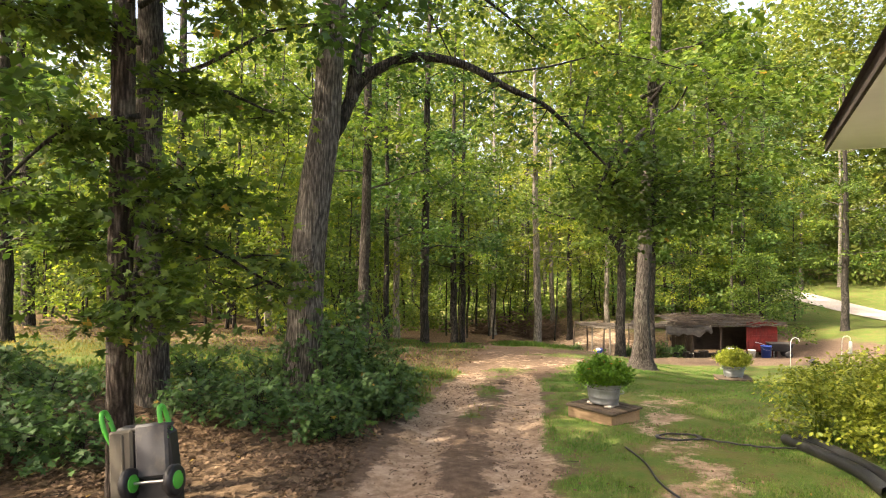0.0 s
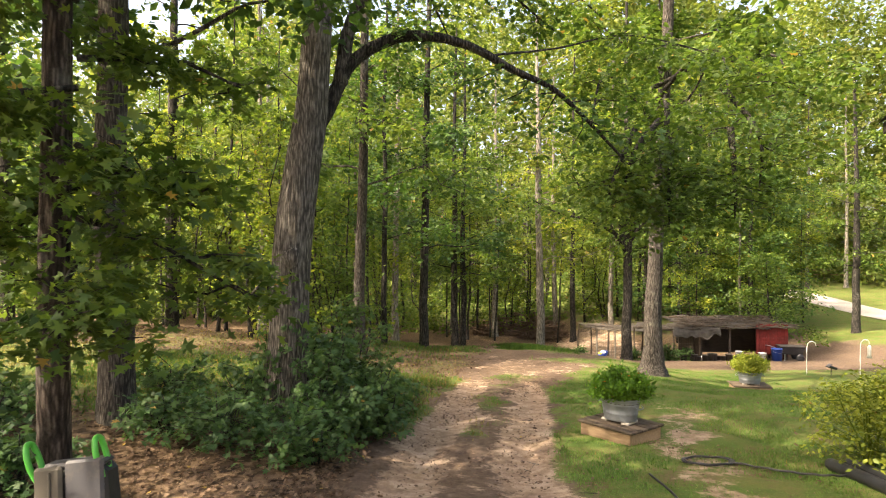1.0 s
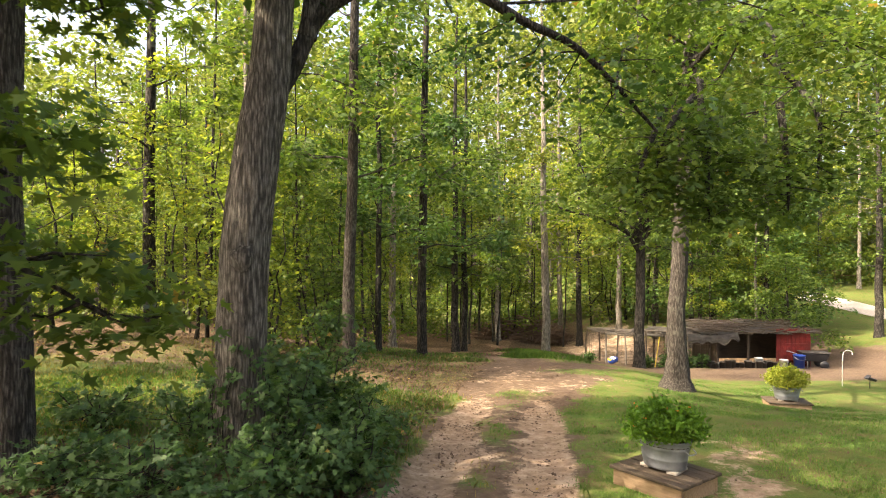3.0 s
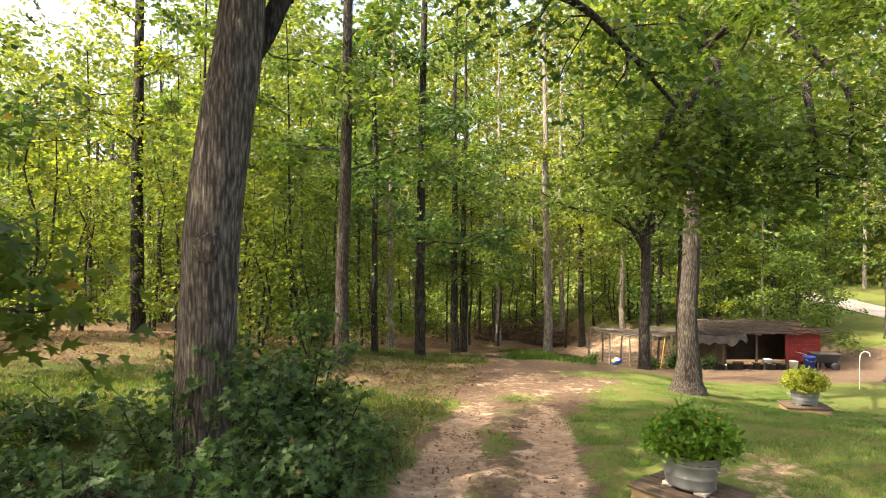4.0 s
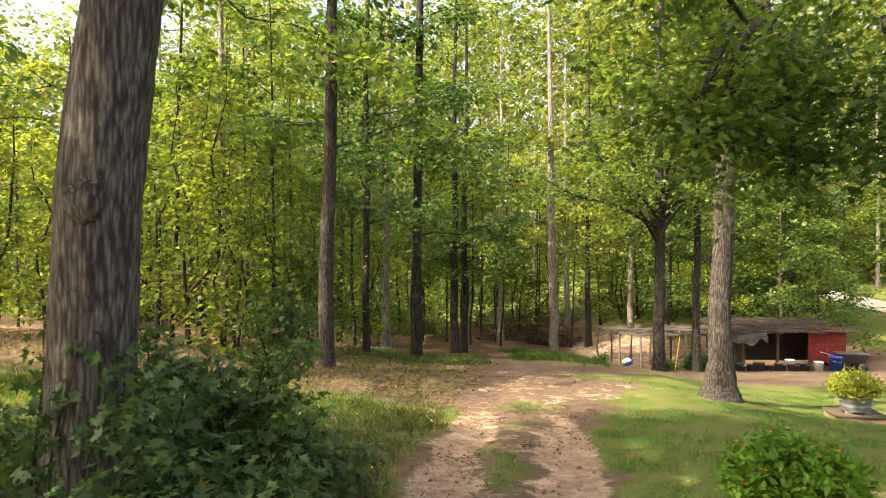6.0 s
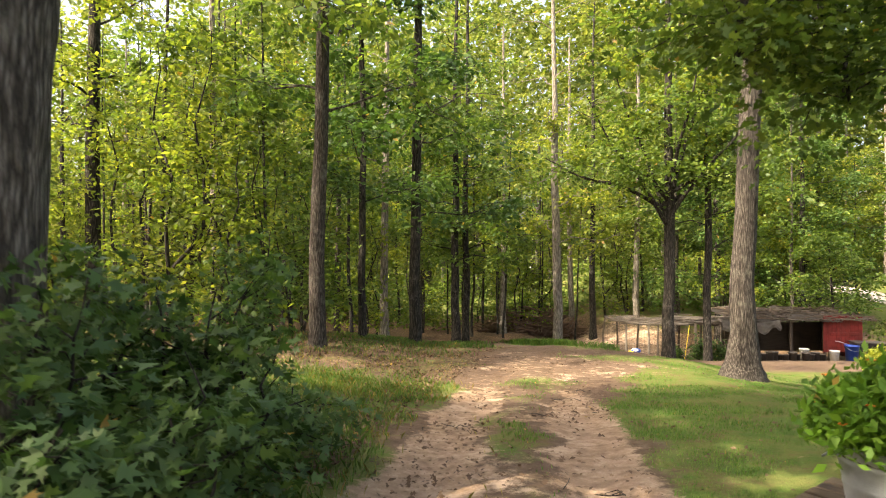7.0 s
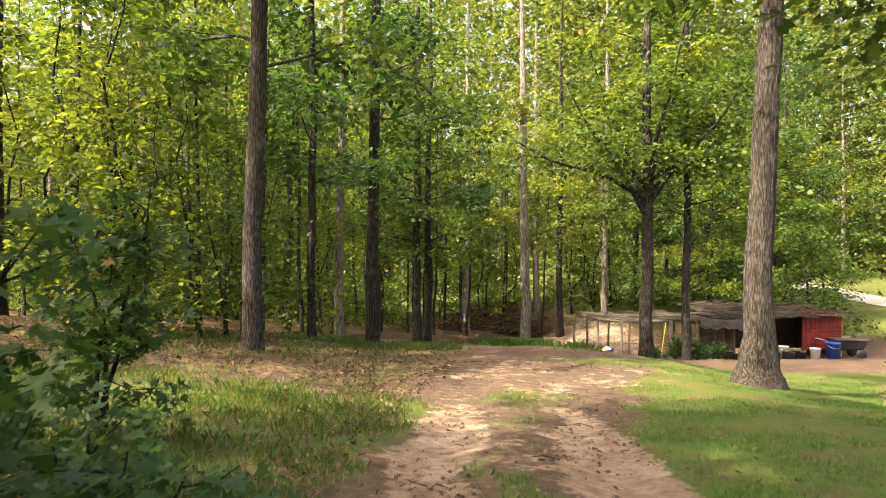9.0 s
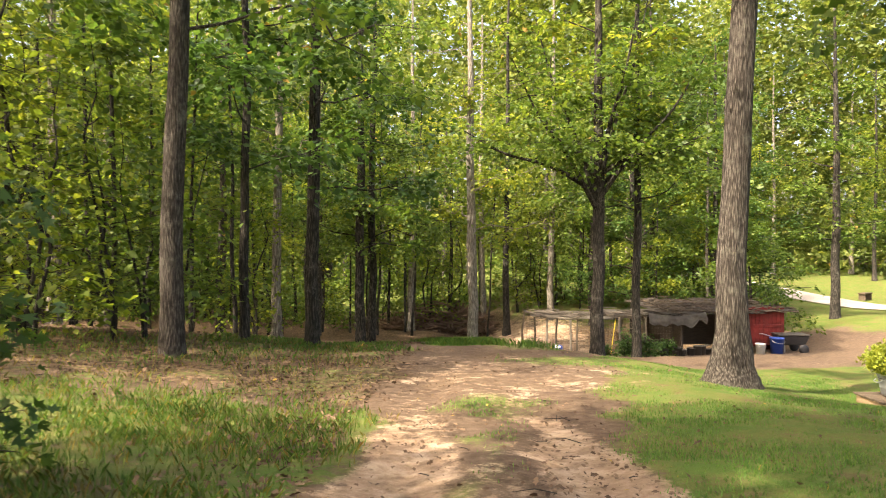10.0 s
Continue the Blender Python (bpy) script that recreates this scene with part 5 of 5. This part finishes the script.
def hook(x, y, h, feeder, label):
    z = ground_z(x, y)
    k = thing("shepherd_hook", x, y, z, 0, label, "garden hook", "garden hooks on the lawn")
    tube_part("pole", [(0, 0, -0.1), (0, 0, h * 0.5), (0.01, 0, h * 0.85), (0.06, 0, h * 0.97), (0.16, 0, h), (0.25, 0, h * 0.96), (0.27, 0, h * 0.88)], 0.011, WHITE, k)
    if feeder:
        f = thing("bird_feeder", x + 0.27, y, z + h * 0.88 - 0.44, 0, "hanging tube bird feeder on a garden hook", "bird feeder")
        part("tube", lathe_bm([(0.05, 0.05), (0.05, 0.36), (0.03, 0.40)], 14), WHITE, f, smooth=True)
        part("tray", lathe_bm([(0.07, 0.02), (0.08, 0.05), (0.05, 0.05)], 16), STEEL, f)
        tube_part("hanger", [(0, 0, 0.40), (0, 0, 0.45)], 0.004, STEEL, f)


hook(10.75, 19.5, 1.0, False, "white shepherd's hook standing in the lawn")
hook(12.4, 19.6, 1.05, True, "white shepherd's hook with a bird feeder")


def garden_light(x, y):
    g = thing("garden_light", x, y, ground_z(x, y), 20, "small black garden light on a short stake", "garden light")
    tube_part("stake", [(0, 0, -0.05), (0, 0, 0.12), (0.01, 0, 0.24)], 0.010, BLACK, g)
    part("lamp_head", box_bm(0.30, 0.16, 0.07, pose(0.02, 0, 0.22, 0, 18, 0), 0.02), BLACK, g)
    part("panel", box_bm(0.16, 0.12, 0.02, pose(-0.08, 0, 0.31, 0, -30, 0), 0.005), GREY_PLASTIC, g)


garden_light(11.35, 19.3)


def pen_clutter():
    x, y = 7.5, 30.4
    t = thing("toy_sled", x, y, ground_z(x, y) + 0.02, 25, "blue and white plastic sled leaning in the pen", "sled")
    t.matrix_world = pose(x, y, ground_z(x, y) + 0.05, 12, -14, 25) @ Matrix.Diagonal((0.62, 0.62, 0.8, 1))
    bm = bmesh.new()
    bmesh.ops.create_uvsphere(bm, u_segments=20, v_segments=10, radius=0.5)
    for v in bm.verts:
        v.co.x *= 0.9
        v.co.y *= 0.5
        v.co.z = v.co.z * 0.35 + 0.2
    part("shell", bm, BLUE, t, smooth=True)
    part("band", box_bm(0.24, 0.40, 0.05, Matrix.Translation((-0.02, -0.06, 0.33)), 0.02), WHITE, t)
    part("cap", box_bm(0.2, 0.3, 0.08, Matrix.Translation((-0.28, 0, 0.26)), 0.02), YELLOW, t)
    x, y = 8.75, 28.6
    z = ground_z(x, y)
    tube_part("yellow_pole", [(x, y, z), (x + 0.22, y + 0.1, z + 1.25)], 0.014, YELLOW)
    tagged(bpy.data.objects["yellow_pole"], "yellow painted pole leaning on the pen", "pole")


pen_clutter()


def brush_pile():
    rng = np.random.default_rng(8)
    x0, y0 = 5.0, 41.5
    z0 = ground_z(x0, y0)
    t = Tubes()
    for _ in range(600):
        a, r = rng.uniform(0, 2 * np.pi), 2.3 * math.sqrt(rng.uniform(0, 1))
        h = 1.7 * (1 - (r / 2.4) ** 2) * rng.uniform(0, 1)
        p = np.array([x0 + r * math.cos(a) * 1.3, y0 + r * math.sin(a) * 0.7, z0 + 0.05 + h])
        d = rng.standard_normal(3) * np.array([1, 1, 0.3])
        d *= rng.uniform(0.5, 1.5) / np.linalg.norm(d)
        t.add([p - d / 2, p + rng.standard_normal(3) * 0.04, p + d / 2], np.array([1, 0.8, 0.3]) * rng.uniform(0.015, 0.06), 5)
    tagged(put("brush_pile", t.mesh("brush_pile"), CUT_WOOD), "heap of cut brown branches at the edge of the wood", "brush pile", kind="stuff")


brush_pile()


# ---- road and field beyond ----
def road():
    ys = np.linspace(20, 130, 60)
    xc = 31.5 - 0.0035 * (ys - 40) ** 2 * (ys > 40) + 0.02 * (ys - 40)
    L = np.stack([xc - 1.7, ys, land(xc - 1.7, ys) + 0.05], 1)
    R = np.stack([xc + 1.7, ys, land(xc + 1.7, ys) + 0.05], 1)
    n = len(ys)
    i = np.arange(n - 1)
    f = np.stack([i, i + n, i + n + 1, i + 1], 1)
    tagged(put("road", mesh_from("road", np.concatenate([L, R]), f, True), GRAVEL), "pale gravel lane beyond the lawn", "road", kind="structure")


road()


# ---- corner of the house ----
def house():
    c = Vector((3.85, 6.3, 0))
    ang = math.degrees(math.atan2(-0.89, -0.45))
    z = 3.69
    h = thing("house", c.x, c.y, 0, ang, "house corner with white soffit and dark roof edge", "house")
    # local x runs back along the eave, local y out over the house
    L, W, o = 9.0, 7.0, 0.75
    part("soffit", box_bm(L, W, 0.02, Matrix.Translation((L / 2, W / 2, z)), 0), SOFFIT, h)
    part("fascia", box_bm(L + 0.02, 0.025, 0.10, Matrix.Translation((L / 2, -0.015, z - 0.01)), 0.004), SHINGLE, h)
    part("fascia", box_bm(0.025, W, 0.10, Matrix.Translation((-0.015, W / 2, z - 0.01)), 0.004), SOFFIT, h)
    part("wall", box_bm(L - 2 * o, W - 2 * o, z + 0.2, Matrix.Translation((L / 2, W / 2, -0.2)), 0.01), SOFFIT, h)
    bm = bmesh.new()
    y1, zt = W / 2, z + 1.9
    pts = [(-0.04, -0.06, z + 0.09), (L, -0.06, z + 0.09), (L, y1, zt), (-0.04, y1, zt), (-0.04, W + 0.06, z + 0.09), (L, W + 0.06, z + 0.09)]
    vs = [bm.verts.new(p) for p in pts]
    bm.faces.new((vs[0], vs[1], vs[2], vs[3]))
    bm.faces.new((vs[3], vs[2], vs[5], vs[4]))
    bmesh.ops.solidify(bm, geom=bm.faces[:], thickness=-0.04)
    part("roof", bm, SHINGLE, h)
    bm = bmesh.new()
    vs = [bm.verts.new(p) for p in ((0, 0, z + 0.09), (0, W, z + 0.09), (0, W / 2, z + 1.85))]
    bm.faces.new(vs)
    bmesh.ops.solidify(bm, geom=bm.faces[:], thickness=0.02)
    part("gable", bm, SOFFIT, h)


house()


# ---- grass, fallen leaves and twigs ----
def scatter(rng, n, x0, x1, y0, y1, zone, least):
    x, y = rng.uniform(x0, x1, n), rng.uniform(y0, y1, n)
    w = zones(x, y)
    val = w[zone] * (1 - 0.9 * w[0]) if zone != 0 else w[0]
    patchy = np.array([noise.noise(Vector((a * 1.1, b * 1.1, 3.0))) + 0.6 * noise.noise(Vector((a * 3.3, b * 3.3, 8.0))) for a, b in zip(x, y)])
    keep = rng.uniform(0, 1, n) < np.clip((val - least) * 1.6, 0, 1) * np.clip(0.7 + 1.1 * patchy, 0.12, 1)
    x, y = x[keep], y[keep]
    return np.stack([x, y, land(x, y)], 1)


def blades(name, at, height, width, material, seed, label, simple=False):
    rng = np.random.default_rng(seed)
    n = len(at)
    a, lean = rng.uniform(0, 2 * np.pi, n), rng.uniform(0.1, 0.9, n)
    h = height * rng.uniform(0.45, 1.25, n)
    d = np.stack([np.cos(a), np.sin(a), 0 * a], 1)
    s = np.stack([-np.sin(a), np.cos(a), 0 * a], 1) * width / 2
    up = np.array([[0, 0, 1.0]])
    mid = at + up * (h * 0.6)[:, None] + d * (h * lean * 0.25)[:, None]
    tip = at + up * (h * 0.95)[:, None] + d * (h * lean * 0.8)[:, None]
    k = 3 if simple else 5
    v = np.stack([at - s, at + s, tip] if simple else [at - s, at + s, mid + s * 0.7, tip, mid - s * 0.7], 1).reshape(-1, 3)
    v[:, 2] -= 0.005
    tagged(put(name, mesh_from(name, v, np.arange(n * k).reshape(n, k)), material), label, "grass", kind="stuff")


rng = np.random.default_rng(15)
blades("lawn_grass", scatter(rng, 330000, 0.8, 9, 5, 20, 1, 0.2), 0.034, 0.008, GRASS, 1, "short green lawn grass with worn patches", True)
tall = scatter(rng, 100000, -6, 1.4, 7.5, 20, 1, 0.34)
low = np.abs(tall[:, 0] - track(tall[:, 1])) < 0.45
blades("strip_grass", tall[low], 0.04, 0.006, GRASS, 6, "thin low grass between the wheel tracks")
tall = tall[~low]
blades("verge_grass", tall, 0.080, 0.007, GRASS, 2, "tufted green grass on the verge of the drive")
blades("dry_grass", scatter(rng, 60000, -14, 0.6, 7.5, 23, 1, 0.15), 0.075, 0.005, GRASS_DRY, 3, "dry straw-coloured grass on the verge")
blades("tuft_grass", np.concatenate([scatter(rng, 9000, 1.5, 7.0, 28.5, 34, 1, 0.3), scatter(rng, 9000, 1.6, 4.4, 20.8, 25.6, 1, 0.4)]), 0.17, 0.011, GRASS, 7, "tall bright grass in tufts before a pale tree")
edge = scatter(rng, 60000, -5, 7, 17, 36, 1, 0.22)
edge = edge[(edge[:, 0] < 2.6) | (edge[:, 1] > 23)]
blades("wood_edge_grass", edge, 0.11, 0.010, GRASS, 4, "lush grass at the edge of the wood")
lit = np.concatenate([scatter(rng, 30000, -6, 0.6, 3.5, 9.5, 2, 0.1), scatter(rng, 40000, -12, 3, 13, 28, 2, 0.1), scatter(rng, 1500, -1, 3, 5, 18, 0, 0.2), scatter(rng, 900, 1, 9, 5, 20, 1, 0.2)])
ey = rng.uniform(6, 16, 2600)
ex = track(ey) - 1.05 - np.abs(rng.standard_normal(2600)) * 0.35
lit = np.concatenate([lit, np.stack([ex, ey, land(ex, ey)], 1)])
lit[:, 2] += 0.014
v, f = leaves_np(rng, lit, 0.05, OAK, 0.35, 0.0, 0.5)
tagged(put("fallen_leaves", mesh_from("fallen_leaves", v, f), DEAD), "brown fallen leaves scattered on the ground", "leaf litter", kind="stuff")
t = Tubes()
for p in np.concatenate([scatter(rng, 900, -6, 3, 4, 20, 2, 0.1), scatter(rng, 260, -1, 3, 5, 18, 0, 0.2)]):
    a, L = rng.uniform(0, np.pi), rng.uniform(0.04, 0.22)
    d = np.array([math.cos(a), math.sin(a), 0]) * L / 2
    t.add(np.array([p - d, p + rng.standard_normal(3) * 0.01, p + d]) + [0, 0, 0.02], (0.0035, 0.003, 0.0015), 4)
tagged(put("fallen_twigs", t.mesh("fallen_twigs"), BARK_DARK), "small dry twigs lying on the ground", "twigs", kind="stuff")
bits = np.concatenate([scatter(rng, 22000, -1.2, 3.2, 5, 20, 0, 0.1), scatter(rng, 34000, -1, 6, 13, 26, 2, -0.15), scatter(rng, 5000, 1, 9, 5, 20, 1, 0.1), scatter(rng, 9000, -6, 1, 8, 18, 1, 0.1)])
bits[:, 2] += 0.008
v, f = leaves_np(rng, bits, 0.028, KITE, 0.3, 0.0, 0.7)
tagged(put("leaf_crumbs", mesh_from("leaf_crumbs", v, f), DEAD), "small brown leaf crumbs strewn over sand and grass", "leaf litter", kind="stuff")


def far_bench(x, y):
    b = thing("garden_bench", x, y, ground_z(x, y), 30, "dark low bench on the far grass", "bench")
    part("seat", box_bm(1.4, 0.45, 0.08, Matrix.Translation((0, 0, 0.42)), 0.01), TIMBER, b)
    for sgn in (-1, 1):
        part("leg", box_bm(0.10, 0.40, 0.42, Matrix.Translation((sgn * 0.55, 0, 0)), 0.01), TIMBER, b)


far_bench(34.5, 46.5)


def far_fence():
    f = thing("rail_fence", 50, 72, ground_z(50, 72), -12, "pale post and rail fence across the far field", "fence")
    for i in range(14):
        part("fence_post", box_bm(0.14, 0.14, 1.25, Matrix.Translation((i * 2.4 - 16, 0, 0)), 0.01), TIMBER_PALE, f)
    for h in (0.5, 1.0):
        for i in range(13):
            part("fence_rail", box_bm(2.26, 0.05, 0.13, Matrix.Translation((i * 2.4 - 14.8, -0.02, h)), 0.008), TIMBER_PALE, f)


far_fence()
